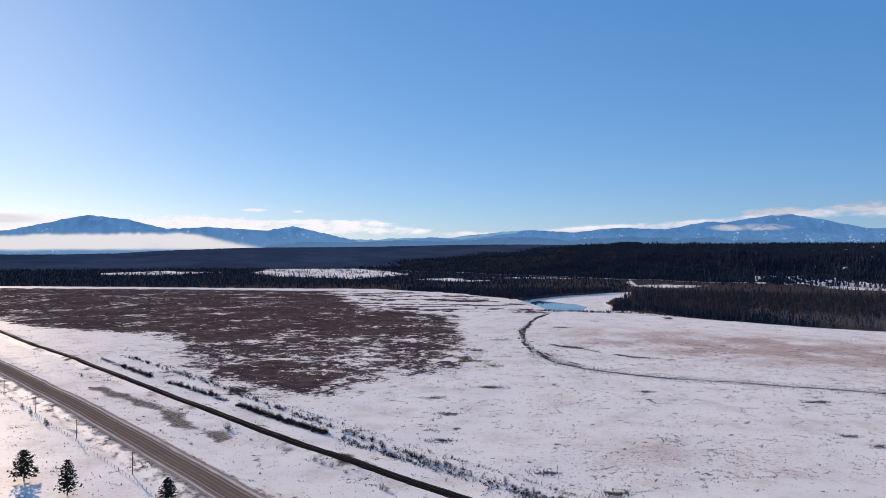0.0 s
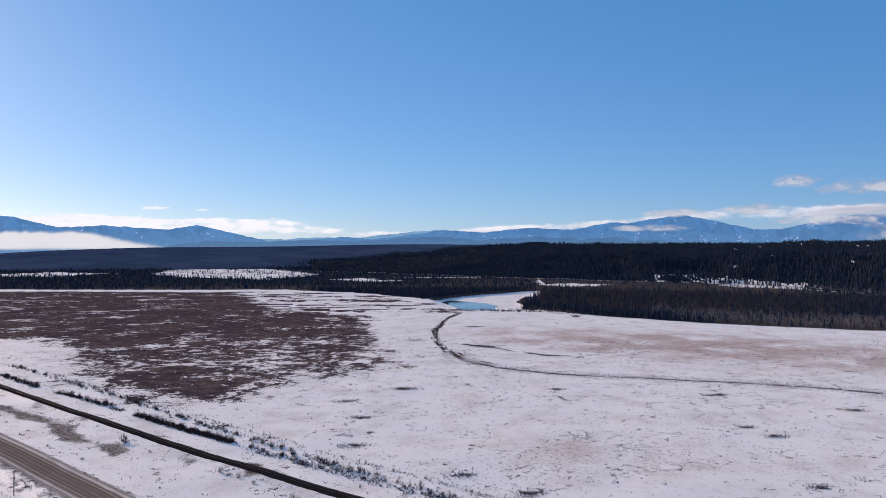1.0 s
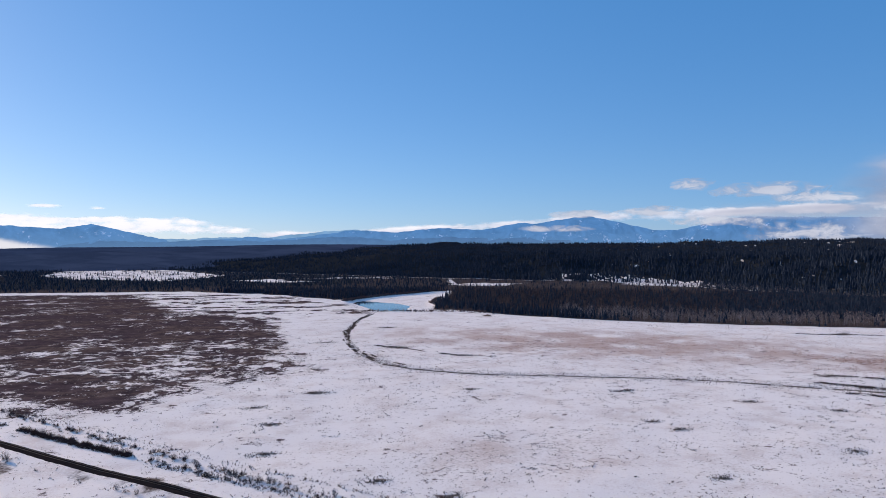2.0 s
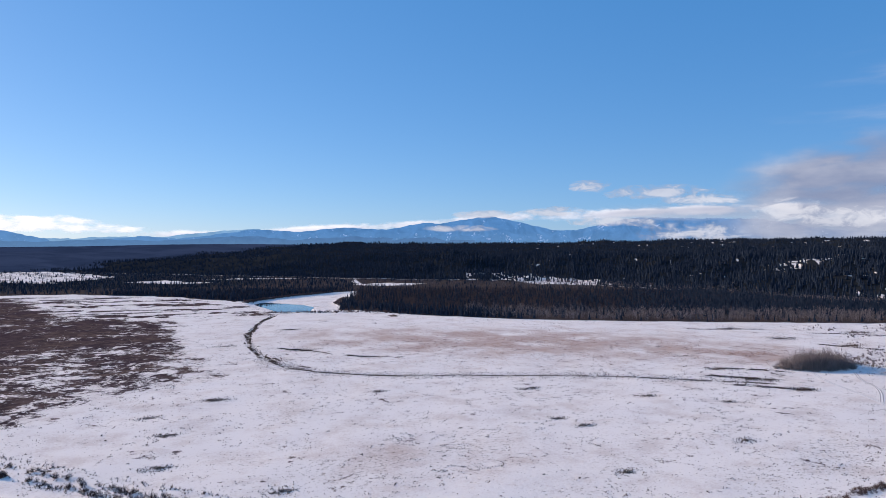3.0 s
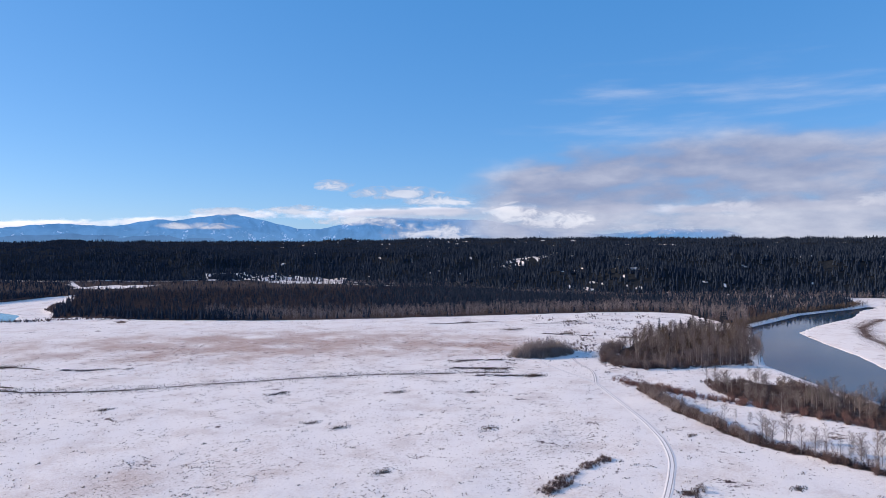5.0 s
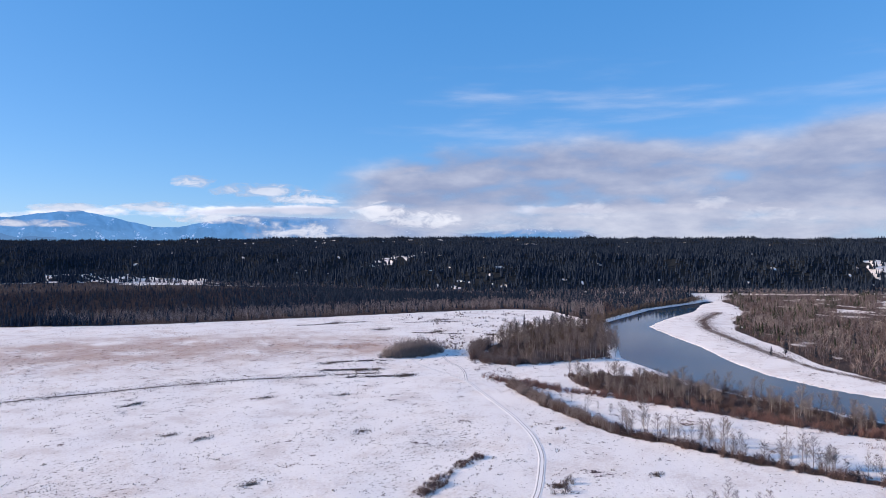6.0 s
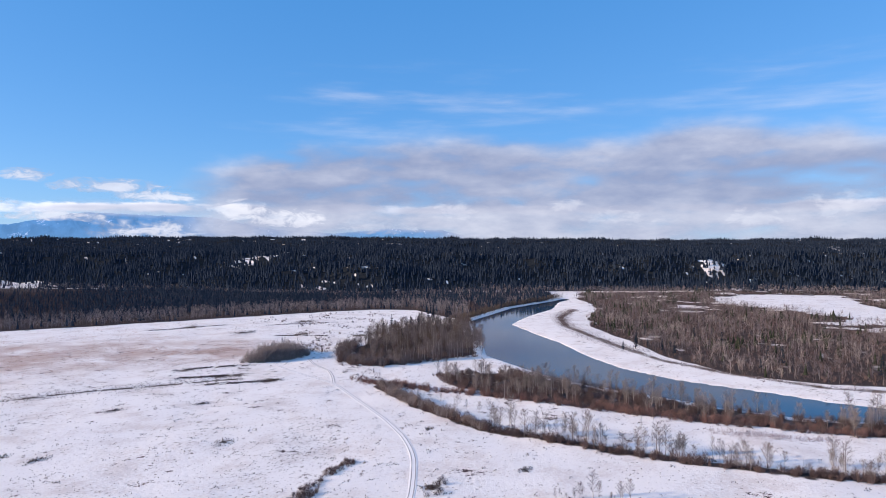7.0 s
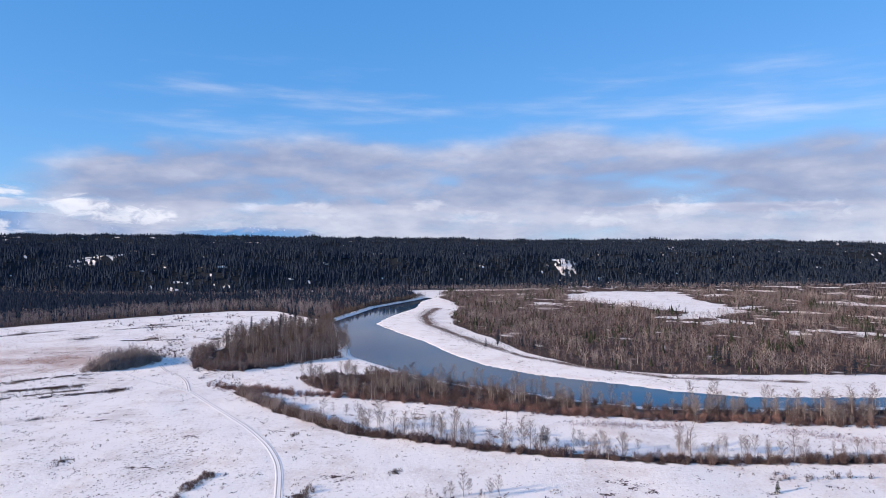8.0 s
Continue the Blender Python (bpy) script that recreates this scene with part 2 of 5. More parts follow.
LANE_WEAR = plain_material("worn_wheel_path", (0.105, 0.078, 0.068), (0.20, 0.156, 0.134), 0.5)
SAND_SNOW = plain_material("sanded_snow", (0.40, 0.35, 0.32), (0.66, 0.60, 0.57), 0.6)
PACKED = plain_material("packed_snow", (0.78, 0.76, 0.75), (0.88, 0.86, 0.85), 0.8)
RUT = plain_material("rut_snow", (0.26, 0.24, 0.24), (0.46, 0.44, 0.44), 0.8)
PAINT_LINE = plain_material("road_line_paint", (0.45, 0.43, 0.38), (0.62, 0.6, 0.55), 1.5)

# ---- plan, in units of UNIT metres ----
RIVER_NEAR = [(1240, 352), (1169, 356), (1011, 376), (808, 362), (743, 331), (643, 285), (556, 246), (512, 200), (475, 160), (451, 102), (434, 65), (423, 17), (434, -46), (455, -114), (520, -300)]
RIVER_FAR = [(1230, 340), (1159, 343), (1027, 318), (892, 317), (796, 306), (728, 260), (662, 212), (588, 168), (539, 131), (508, 89), (487, 30), (471, -4), (464, -46), (482, -124), (545, -300)]
RIVER = RIVER_NEAR + RIVER_FAR[::-1]
BAR_EDGE = [(1150, 290), (1027, 252), (898, 237), (801, 213), (687, 149), (603, 107), (539, 53), (524, -10), (559, -151), (620, -300)]
GRAVEL = [(1019, 281), (889, 269), (794, 238), (653, 154), (582, 104), (545, 58), (513, -8), (520, -90)]
CHANNEL = [(143, 1240), (165, 1275), (205, 1328), (257, 1383), (314, 1425), (360, 1462), (400, 1490), (385, 1440), (364, 1387), (322, 1295), (280, 1180), (275, 1032), (211, 1024), (163, 1045), (142, 1153)]
OPEN_ICE = [(155, 1228), (177, 1267), (229, 1192), (236, 1137), (208, 1046), (189, 1028), (169, 1081)]
MARSH = [(-1500, 1600), (-640, 1560), (-252, 1500), (-127, 1075), (5, 941), (9, 701), (23, 545), (-26, 506), (-81, 444), (-107, 430), (-151, 482), (-202, 555), (-240, 674), (-304, 752), (-406, 782), (-487, 822), (-594, 924), (-1500, 1000)]
DITCH = [(150, 985), (119, 902), (89, 774), (81, 690), (82, 618), (92, 553), (112, 522), (154, 490), (200, 473), (238, 458), (295, 432), (346, 395), (385, 362)]
TRACK = [(455, 395), (425, 355), (396, 295), (353, 247), (324, 216), (300, 193), (273, 174), (244, 160), (226, 152), (200, 146), (150, 140)]
UPLAND_FOOT = [(-3200, 3600), (-1600, 3700), (-700, 3600), (18, 2812), (583, 2159), (1000, 1730), (1090, 1250), (1060, 900), (1110, 660), (1250, 550), (1400, 440), (1560, 114), (1700, -150), (1900, -500), (2500, -1200), (4800, -3400)]
UPLAND = UPLAND_FOOT + [(7000, -3400), (7000, 7000), (-3200, 7000)]
FIELD_EDGE = [(256, 1063), (345, 906), (452, 800), (558, 733), (691, 663), (800, 606), (885, 553), (905, 490), (830, 408)]
ROAD = [(-640, 826), (-334, 521), (-202, 386), (-122, 300), (-76, 250), (130, 28)]
SPOTS = [(203, 318, 4), (198, 336, 4), (175, 248, 4), (3, 379, 6), (130, 440, 4), (256, 264, 5), (280, 363, 5), (227, 412, 4), (386, 340, 9), (393, 373, 8), (395, 421, 9), (32, 453, 8), (-5, 421, 6), (60, 693, 7), (123, 640, 9), (116, 650, 6), (221, 411, 5), (-1, 326, 6), (64, 256, 5), (42, 279, 5), (314, 332, 4), (383, 380, 7), (317, 188, 3), (242, 151, 5), (276, 125, 3), (606, 623, 14), (708, 541, 14), (605, 471, 12), (589, 534, 14), (620, 412, 10), (140, 807, 10)]
RAIL = [(-640, 912), (-480, 748), (-382, 643), (-313, 576), (-156, 410), (-76, 327), (1, 253), (230, 35)]
FAR_WOOD = [(-3000, 1720), (-1045, 1680), (-393, 1610), (-161, 1605), (0, 1475), (74, 1370), (125, 1268), (158, 1286), (195, 1345), (248, 1402), (308, 1445), (360, 1482), (430, 1505), (485, 1640), (510, 1900), (583, 2159), (18, 2812), (-700, 3600), (-1600, 3700), (-3000, 3600)]
MEADOWS = [[(-2432, 3500), (-2222, 3700), (-1900, 3500), (-1968, 3250), (-2013, 3100)], [(-1304, 2591), (-1191, 2884), (-869, 2762), (-967, 2439), (-1198, 2421)],
           [(-743, 2637), (-816, 3274), (-643, 3450), (-420, 3300), (-253, 2968), (-113, 2562), (-253, 2149), (-538, 2312)], [(-78, 2160), (30, 2256), (159, 2016), (26, 1972)],
           [(485, 1770), (600, 1860), (690, 1775), (610, 1705), (500, 1675)], [(123, 2262), (272, 2330), (461, 2230), (272, 2200)]]
CLEARING = [(960, 1600), (945, 1720), (1035, 1830), (1110, 1740), (1150, 1610), (1090, 1500)]
STRIPS = [[(388, 428), (402, 417), (418, 404), (430, 389)], [(366, 403), (389, 378)], [(357, 369), (373, 352), (392, 335)], [(583, 494), (594, 462), (603, 438)], [(655, 556), (690, 530), (723, 501)], [(560, 640), (600, 622), (640, 600)], [(104, 660), (114, 648), (127, 634)], [(150, 596), (161, 583), (190, 566)]]
SNOWFIELD = [(1367, 105), (1493, 44), (1520, -117), (1309, -123), (1064, -167), (990, -110), (1146, 9), (1222, 92)]


def nearest(x, y, pts):
    """Distance of many places to a line through pts."""
    best = np.full(np.shape(x), 1e9)
    for (ax, ay), (bx, by) in zip(pts, pts[1:]):
        dx, dy = bx - ax, by - ay
        k = np.clip(((x - ax) * dx + (y - ay) * dy) / (dx * dx + dy * dy), 0, 1)
        best = np.minimum(best, np.hypot(x - ax - k * dx, y - ay - k * dy))
    return best


def depth_in(x, y, pts):
    """Distance to a closed outline, positive inside."""
    ring = list(pts) + [pts[0]]
    odd = np.zeros(np.shape(x), bool)
    for (ax, ay), (bx, by) in zip(ring, ring[1:]):
        if ay != by:
            odd ^= ((ay > y) != (by > y)) & (x < (bx - ax) * (y - ay) / (by - ay) + ax)
    return np.where(odd, 1, -1) * nearest(x, y, ring)


def smooth(v, lo, hi):
    k = np.clip((v - lo) / (hi - lo), 0, 1)
    return k * k * (3 - 2 * k)


def waves(x, y, size, seed):
    """Smooth unevenness from -1 to 1, about size metres across."""
    rng = np.random.RandomState(seed)
    out = 0
    for k in range(6):
        a = rng.rand() * math.tau
        s = math.tau / (size * (0.6 + 1.2 * rng.rand()))
        out = out + np.sin((x * math.cos(a) + y * math.sin(a)) * s + rng.rand() * 7 + 1.3 * np.sin((x * math.sin(a) - y * math.cos(a)) * s * 0.6 + k))
    return out / 3.2


def uneven(x, y, size, seed):
    return waves(x, y, size, seed) * 0.6 + waves(x, y, size * 0.37, seed + 9) * 0.4


def height(x, y):
    az = np.degrees(np.arctan2(x, y))
    z = 0.25 * waves(x, y, 60, 1)
    up = depth_in(x, y, UPLAND) + 60 * uneven(x, y, 500, 4)
    lift = smooth(az, -18, 14)
    z = z + lift * (66 * smooth(up, 0, 430) + 58 * smooth(up, 300, 2700)) + lift * smooth(up, 60, 350) * 15 * uneven(x, y, 380, 6)
    crest = np.interp(az, [-34, -22, -14, -5, 2, 8, 14.5, 19.7, 32, 43, 56, 65, 74, 83, 91, 100, 110, 122], [0, 0.02, 0.16, 0.24, 0.24, 0.15, 0.28, 0.12, 0.08, 0.28, 0.28, 0.18, 0.15, 0.07, 0.25, 0.40, 0.62, 0.6])
    z = z + np.hypot(x, y) * np.radians(crest) * lift * smooth(up, 200, 1300)
    riv = depth_in(x, y, RIVER)
    z = z - 3.2 * smooth(riv, -5, 5)
    bar = np.minimum(nearest(x, y, RIVER_FAR), 60)
    on_bar = (depth_in(x, y, RIVER_FAR + BAR_EDGE[::-1]) > 0)
    z = np.where(on_bar, np.minimum(z, -1.15 + bar * 0.025), z)
    z = z - 2.4 * smooth(depth_in(x, y, CHANNEL), -5, 6) - 1.6 * smooth(depth_in(x, y, OPEN_ICE), -6, 4)
    z = z - 0.3 * (1 - smooth(nearest(x, y, DITCH), 0.5, 5.0))
    z = z + 1.2 * (1 - smooth(nearest(x, y, ROAD), 7.5, 17)) + 1.0 * (1 - smooth(nearest(x, y, RAIL), 2.8, 8))
    return z


def mesh_object(name, verts, faces, material, smooth_shade=False):
    me = bpy.data.meshes.new(name)
    verts = np.asarray(verts, np.float32)
    faces = np.asarray(faces, np.int32)
    k = faces.shape[1]
    me.vertices.add(len(verts))
    me.vertices.foreach_set("co", verts.ravel())
    me.loops.add(faces.size)
    me.loops.foreach_set("vertex_index", faces.ravel())
    me.polygons.add(len(faces))
    me.polygons.foreach_set("loop_start", np.arange(0, faces.size, k, dtype=np.int32))
    me.polygons.foreach_set("loop_total", np.full(len(faces), k, np.int32))
    me.update(calc_edges=True)
    me.validate()
    me.shade_smooth() if smooth_shade else me.shade_flat()
    me.materials.append(material)
    return new(name, me)


def grid_faces(rows, cols):
    a = (np.arange(rows - 1)[:, None] * cols + np.arange(cols - 1)[None, :]).ravel()
    return np.stack([a, a + 1, a + cols + 1, a + cols], 1)


# ---- ground ----
def build_ground():
    az = np.radians(np.concatenate([np.arange(-180, -44, 4.0), np.arange(-44, 124, 0.22), np.arange(124, 181, 4.0)]))
    r = np.concatenate([[1, 40, 90, 140, 180], 205 * np.exp(np.arange(0, 3.18, 0.0115))])
    rr, aa = np.meshgrid(r, az, indexing="ij")
    x, y = rr * np.sin(aa), 20 + rr * np.cos(aa)
    z = height(x, y)
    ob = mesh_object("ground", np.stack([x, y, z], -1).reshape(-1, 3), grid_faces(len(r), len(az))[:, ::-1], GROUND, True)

    def store(name, v):
        layer = ob.data.attributes.new(name, "FLOAT", "POINT")
        layer.data.foreach_set("value", np.clip(v, 0, 1).astype(np.float32).ravel())

    up = depth_in(x, y, UPLAND)
    edge = uneven(x, y, 60, 21) * 14
    marsh = smooth(depth_in(x, y, MARSH) + edge, -34, 14) * (0.58 + 0.24 * smooth(y - 0.3 * x, 620, 860) + 0.32 * uneven(x, y, 130, 23) + 0.10 * uneven(x, y * 2.5, 40, 24))
    streaks = smooth(uneven(x * 0.6, y * 1.6, 120, 28) + 0.5 * uneven(x * 0.8, y * 2.0, 40, 29), -0.05, 0.5)
    marsh = np.maximum(marsh, 0.9 * streaks * smooth(depth_in(x, y, [(-300, 1570), (-140, 1080), (0, 960), (170, 985), (150, 1150), (135, 1260), (0, 1450)]), -10, 30))
    store("marsh", marsh)
    rusty = 1.15 * np.exp(-(((x - 330) * 0.6 + (y - 620) * 0.8) / 140) ** 2 - (((x - 330) * 0.8 - (y - 620) * 0.6) / 340) ** 2)
    rusty = np.maximum(rusty, 1.15 * np.exp(-((x - 470) / 95) ** 2 - ((y - 475) / 75) ** 2))
    rusty = np.maximum(rusty, 0.78 * np.exp(-((x - 110) / 80) ** 2 - ((y - 300) / 50) ** 2))
    rusty = np.maximum(rusty, 0.5 * (1 - smooth(np.abs(depth_in(x, y, MARSH)), 5, 60)))
    store("rusty", rusty * (0.8 + 0.35 * uneven(x, y, 70, 25)))
    store("stubble", 0.48 + 0.45 * uneven(x, y, 60, 27) + 0.4 * np.exp(-((x - 250) / 60) ** 2 - ((y - 230) / 50) ** 2) + 0.4 * np.exp(-((x - 110) / 75) ** 2 - ((y - 300) / 45) ** 2))
    wood = woodland(x, y)
    store("floor_litter", np.maximum(wood, thicket_floor(x, y)))
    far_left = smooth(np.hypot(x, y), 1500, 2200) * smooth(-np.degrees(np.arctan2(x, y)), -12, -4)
    store("dark_floor", np.maximum(smooth(up, -10, 40) * (1.0 - 0.95 * glade(x, y)), np.maximum(far_left * wood, smooth(np.hypot(x, y), 3700, 4000) * smooth(-np.degrees(np.arctan2(x, y)), 2, 6))))
    earth = (0.16 + 0.75 * uneven(x, y, 20, 34)) * (1 - smooth(nearest(x, y, DITCH) + uneven(x, y, 30, 33) * 2.6 - 1.5 * smooth(y, 480, 620), 0.3, 4.4))
    for cx, cy, r in SPOTS:
        near_by = np.hypot((x - cx) / 1.35, (y - cy) / 0.85) < 2.5 * r
        q = np.hypot((x[near_by] - cx) / 1.35, (y[near_by] - cy) / 0.85) / r + 0.5 * uneven(x[near_by], y[near_by], 9, 36)
        earth[near_by] = np.maximum(earth[near_by], 0.66 * (1 - smooth(q, 0.3, 1.2)))
    earth = np.maximum(earth, (0.60 + 0.12 * uneven(x, y, 25, 32)) * (1 - smooth(nearest(x, y, GRAVEL) + 1.5 * uneven(x, y, 40, 35), 2.5, 8)))
    earth = np.maximum(earth, 0.5 * (1 - smooth(nearest(x, y, RAIL), 5, 17)) * (0.55 + 0.9 * uneven(x, y, 30, 37)))
    earth = np.maximum(earth, 0.62 * (1 - smooth(nearest(x, y, [(-225, 448), (-163, 393), (-130, 352), (-104, 328)]) + 4 * uneven(x, y, 25, 39), 2, 11)))
    earth = np.maximum(earth, 0.8 * smooth(uneven(x, y, 90, 40) + 0.6 * uneven(x, y, 30, 42), 0.45, 0.75) * (1 - smooth(nearest(x, y, [(60, 1010), (140, 1000), (220, 980), (330, 940)]), 25, 70)))
    earth = np.maximum(earth, 0.45 * smooth(uneven(x * 0.7 + y * 0.7, (y - x) * 2.2, 90, 46), 0.2, 0.7) * (1 - smooth(nearest(x, y, [(600, 660), (700, 570), (740, 470)]), 30, 75)))
    for line in STRIPS:
        earth = np.maximum(earth, 0.5 * (1 - smooth(nearest(x, y, line) + 2.5 * uneven(x, y, 14, 48), 0.5, 6.5)))
    earth = np.maximum(earth, 0.6 * (1 - smooth(nearest(x, y, ROAD), 8, 11)))
    verge = (x + y < 190) * (1 - smooth(nearest(x, y, ROAD), 15, 23))
    earth = np.maximum(earth, verge * (0.43 + 0.25 * uneven(x, y, 9, 38)))
    store("earth", earth)
    return tagged(ob, "snow-covered valley floor with marsh and wooded bluff", "ground", kind="structure")


HEDGE = [(402, 262), (390, 252), (357, 210), (329, 163), (318, 109), (313, 59), (315, 13), (336, -69), (360, -150)]
BANK = [(449, 249), (418, 219), (396, 181), (391, 126), (383, 63), (386, 5), (391, -50), (396, -93), (410, -160), (470, -160), (449, -114), (428, -46), (417, 17), (428, 65), (444, 102), (466, 158), (490, 196)]
GROVE = [(538, 368), (466, 333), (462, 296), (517, 275), (546, 250), (640, 290), (700, 325), (765, 352), (722, 403), (669, 402)]


def glade(x, y):
    """Snowy openings in the forest of the bluff, 0 to 1."""
    gap = smooth(0.75 * uneven(x, y, 110, 63) + 0.75 * uneven(x, y, 34, 64) + 0.4 * uneven(x, y, 600, 65), 0.72, 0.95) * smooth(np.degrees(np.arctan2(x, y)), 14, 36)
    for cx, cy, sx, sy in ((1830, 128, 95, 40), (1000, 1850, 80, 100), (1460, 1215, 130, 60), (930, 1950, 110, 40), (1930, 700, 150, 40), (2700, -250, 420, 60)):
        gap = np.maximum(gap, 0.97 * smooth(np.exp(-((x - cx) / sx) ** 2 - ((y - cy) / sy) ** 2) + 0.6 * uneven(x, y, 30, 68), 0.5, 0.75))
    return np.maximum(gap, smooth(depth_in(x, y, CLEARING) + 14 * uneven(x, y, 60, 69), -10, 12))


def thicket_floor(x, y):
    """Leaf litter under the near thickets and the grove."""
    wob = 3 * uneven(x, y, 30, 91)
    return np.maximum.reduce([0.6 * (1 - smooth(nearest(x, y, HEDGE) + wob, 2.5, 6)), 0.55 * smooth(depth_in(x, y, BANK) + wob, 0, 6), 0.85 * smooth(depth_in(x, y, GROVE) + wob, -1, 6)])


def woodland(x, y):
    """How thickly the valley floor is wooded, 0 to 1."""
    az = np.degrees(np.arctan2(x, y))
    belt = smooth(depth_in(x, y, FIELD_EDGE + [(806, 372), (1006, 384), (1169, 364), (1240, 372), (1400, 440), (1250, 550), (1110, 660), (1060, 900), (1090, 1250), (1000, 1730), (583, 2159), (470, 1640), (415, 1500), (392, 1440), (340, 1290), (292, 1170)]), -4, 10)
    clear = smooth(uneven(x, y, 420, 41), 0.25, 0.4) * smooth(-az, -14, -8) * smooth(np.hypot(x, y), 1100, 1400)
    far_left = smooth(depth_in(x, y, FAR_WOOD) + 14 * uneven(x, y, 90, 43), -5, 10)
    meadow = np.maximum.reduce([smooth(depth_in(x, y, p) + 25 * uneven(x, y, 140, 44), -12, 12) for p in MEADOWS + [CLEARING]])
    meadow = meadow * (1 - 0.6 * smooth(uneven(x, y * 2.4, 160, 92) + 0.5 * uneven(x, y, 50, 93), 0.3, 0.5))
    island = smooth(depth_in(x, y, BAR_EDGE + [(620, -900), (2450, -1230), (1930, -510), (1715, -150), (1560, 114), (1400, 360), (1230, 330)]), -3, 6)
    island = island * (1 - smooth(depth_in(x, y, SNOWFIELD) + 10 * uneven(x, y, 60, 45), -5, 5))
    island = island * (1 - 0.9 * smooth(uneven(x, y, 150, 49) + 0.4 * uneven(x, y, 50, 50), 0.35, 0.6) * smooth(x - 1.2 * y, 760, 1000))
    return np.maximum.reduce([belt * (1 - 0.95 * clear) * (1 - 0.98 * meadow), far_left * (1 - 0.98 * meadow), island * (0.78 + 0.36 * uneven(x, y, 70, 47))])


build_ground()


def build_water(name, outline, level, grow, label):
    xs = [p[0] for p in outline]
    ys = [p[1] for p in outline]
    x, y = np.meshgrid(np.arange(min(xs) - 20, max(xs) + 21, 6.0), np.arange(min(ys) - 20, max(ys) + 21, 6.0), indexing="ij")
    keep = depth_in(x, y, outline) > -grow
    f = grid_faces(*x.shape)
    f = f[keep.ravel()[f].all(1)]
    used, back = np.unique(f, return_inverse=True)
    v = np.stack([x.ravel(), y.ravel(), np.full(x.size, level)], 1)[used]
    return tagged(mesh_object(name, v, back.reshape(f.shape), WATER), label, "water", kind="structure")


build_water("water_river", RIVER, -1.35, 9, "calm dark blue river bending between snowy banks")
build_water("water_pool", OPEN_ICE, -2.9, 9, "pale blue open water in a far river bend")


# ---- far mountains and clouds ----
def build_mountain(name, crest, radius, rough, seed, label, material=MOUNTAIN, reach=170, foot=40):
    """A range seen along crest: azimuth and height above the horizon, both in degrees."""
    az = np.arange(crest[0][0], crest[-1][0] + 0.01, 0.12)
    el = np.interp(az, [c[0] for c in crest], [c[1] for c in crest])
    a = np.radians(az)
    el = el + rough * (uneven(az, az * 0, 1.6, seed) + 0.5 * uneven(az, az * 0, 0.5, seed + 3))
    rows = np.linspace(0, 1, 14)
    v = []
    for k in rows:
        rad = radius - reach * (1 - k) - 16 * (1 - k) * uneven(az, az * 0 + k * 9, 2.5, seed + 5) * 3
        top = 90 + radius * np.tan(np.radians(el))
        z = foot + (top - foot) * k ** 0.8
        v.append(np.stack([5 + rad * np.sin(a), 22 + rad * np.cos(a), z], 1))
    ob = mesh_object(name, np.concatenate(v), grid_faces(len(rows), len(az)), material, True)
    return tagged(ob, label, "mountain", kind="structure")


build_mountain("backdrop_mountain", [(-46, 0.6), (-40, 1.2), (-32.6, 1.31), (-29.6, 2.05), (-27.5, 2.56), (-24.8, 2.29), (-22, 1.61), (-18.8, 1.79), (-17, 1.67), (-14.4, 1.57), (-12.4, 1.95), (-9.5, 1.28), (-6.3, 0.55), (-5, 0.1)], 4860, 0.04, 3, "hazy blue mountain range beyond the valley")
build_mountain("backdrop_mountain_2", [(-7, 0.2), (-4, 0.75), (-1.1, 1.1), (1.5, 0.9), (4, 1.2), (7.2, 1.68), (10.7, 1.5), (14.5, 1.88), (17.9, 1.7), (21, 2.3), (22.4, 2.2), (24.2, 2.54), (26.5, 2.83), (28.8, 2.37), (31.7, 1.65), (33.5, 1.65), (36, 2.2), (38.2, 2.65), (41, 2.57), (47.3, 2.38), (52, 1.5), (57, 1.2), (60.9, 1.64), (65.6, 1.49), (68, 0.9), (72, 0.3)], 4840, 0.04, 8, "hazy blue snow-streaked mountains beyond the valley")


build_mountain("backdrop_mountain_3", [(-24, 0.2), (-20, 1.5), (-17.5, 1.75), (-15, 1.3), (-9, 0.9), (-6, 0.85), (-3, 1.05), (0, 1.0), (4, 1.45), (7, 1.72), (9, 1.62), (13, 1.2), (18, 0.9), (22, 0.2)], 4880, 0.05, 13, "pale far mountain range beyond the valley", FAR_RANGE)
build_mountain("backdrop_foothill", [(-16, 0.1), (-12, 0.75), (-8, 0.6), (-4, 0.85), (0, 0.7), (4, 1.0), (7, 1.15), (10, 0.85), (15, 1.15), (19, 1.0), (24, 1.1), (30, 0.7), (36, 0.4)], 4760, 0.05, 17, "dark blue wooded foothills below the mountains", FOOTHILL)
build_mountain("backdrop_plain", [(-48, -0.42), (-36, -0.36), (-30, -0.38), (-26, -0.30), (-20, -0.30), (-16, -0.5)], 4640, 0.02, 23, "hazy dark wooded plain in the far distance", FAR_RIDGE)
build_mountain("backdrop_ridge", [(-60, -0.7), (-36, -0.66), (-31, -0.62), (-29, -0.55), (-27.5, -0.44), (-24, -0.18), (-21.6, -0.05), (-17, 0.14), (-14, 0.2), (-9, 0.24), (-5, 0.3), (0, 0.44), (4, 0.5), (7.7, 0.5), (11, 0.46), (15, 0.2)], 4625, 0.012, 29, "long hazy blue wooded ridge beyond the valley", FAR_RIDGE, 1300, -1)


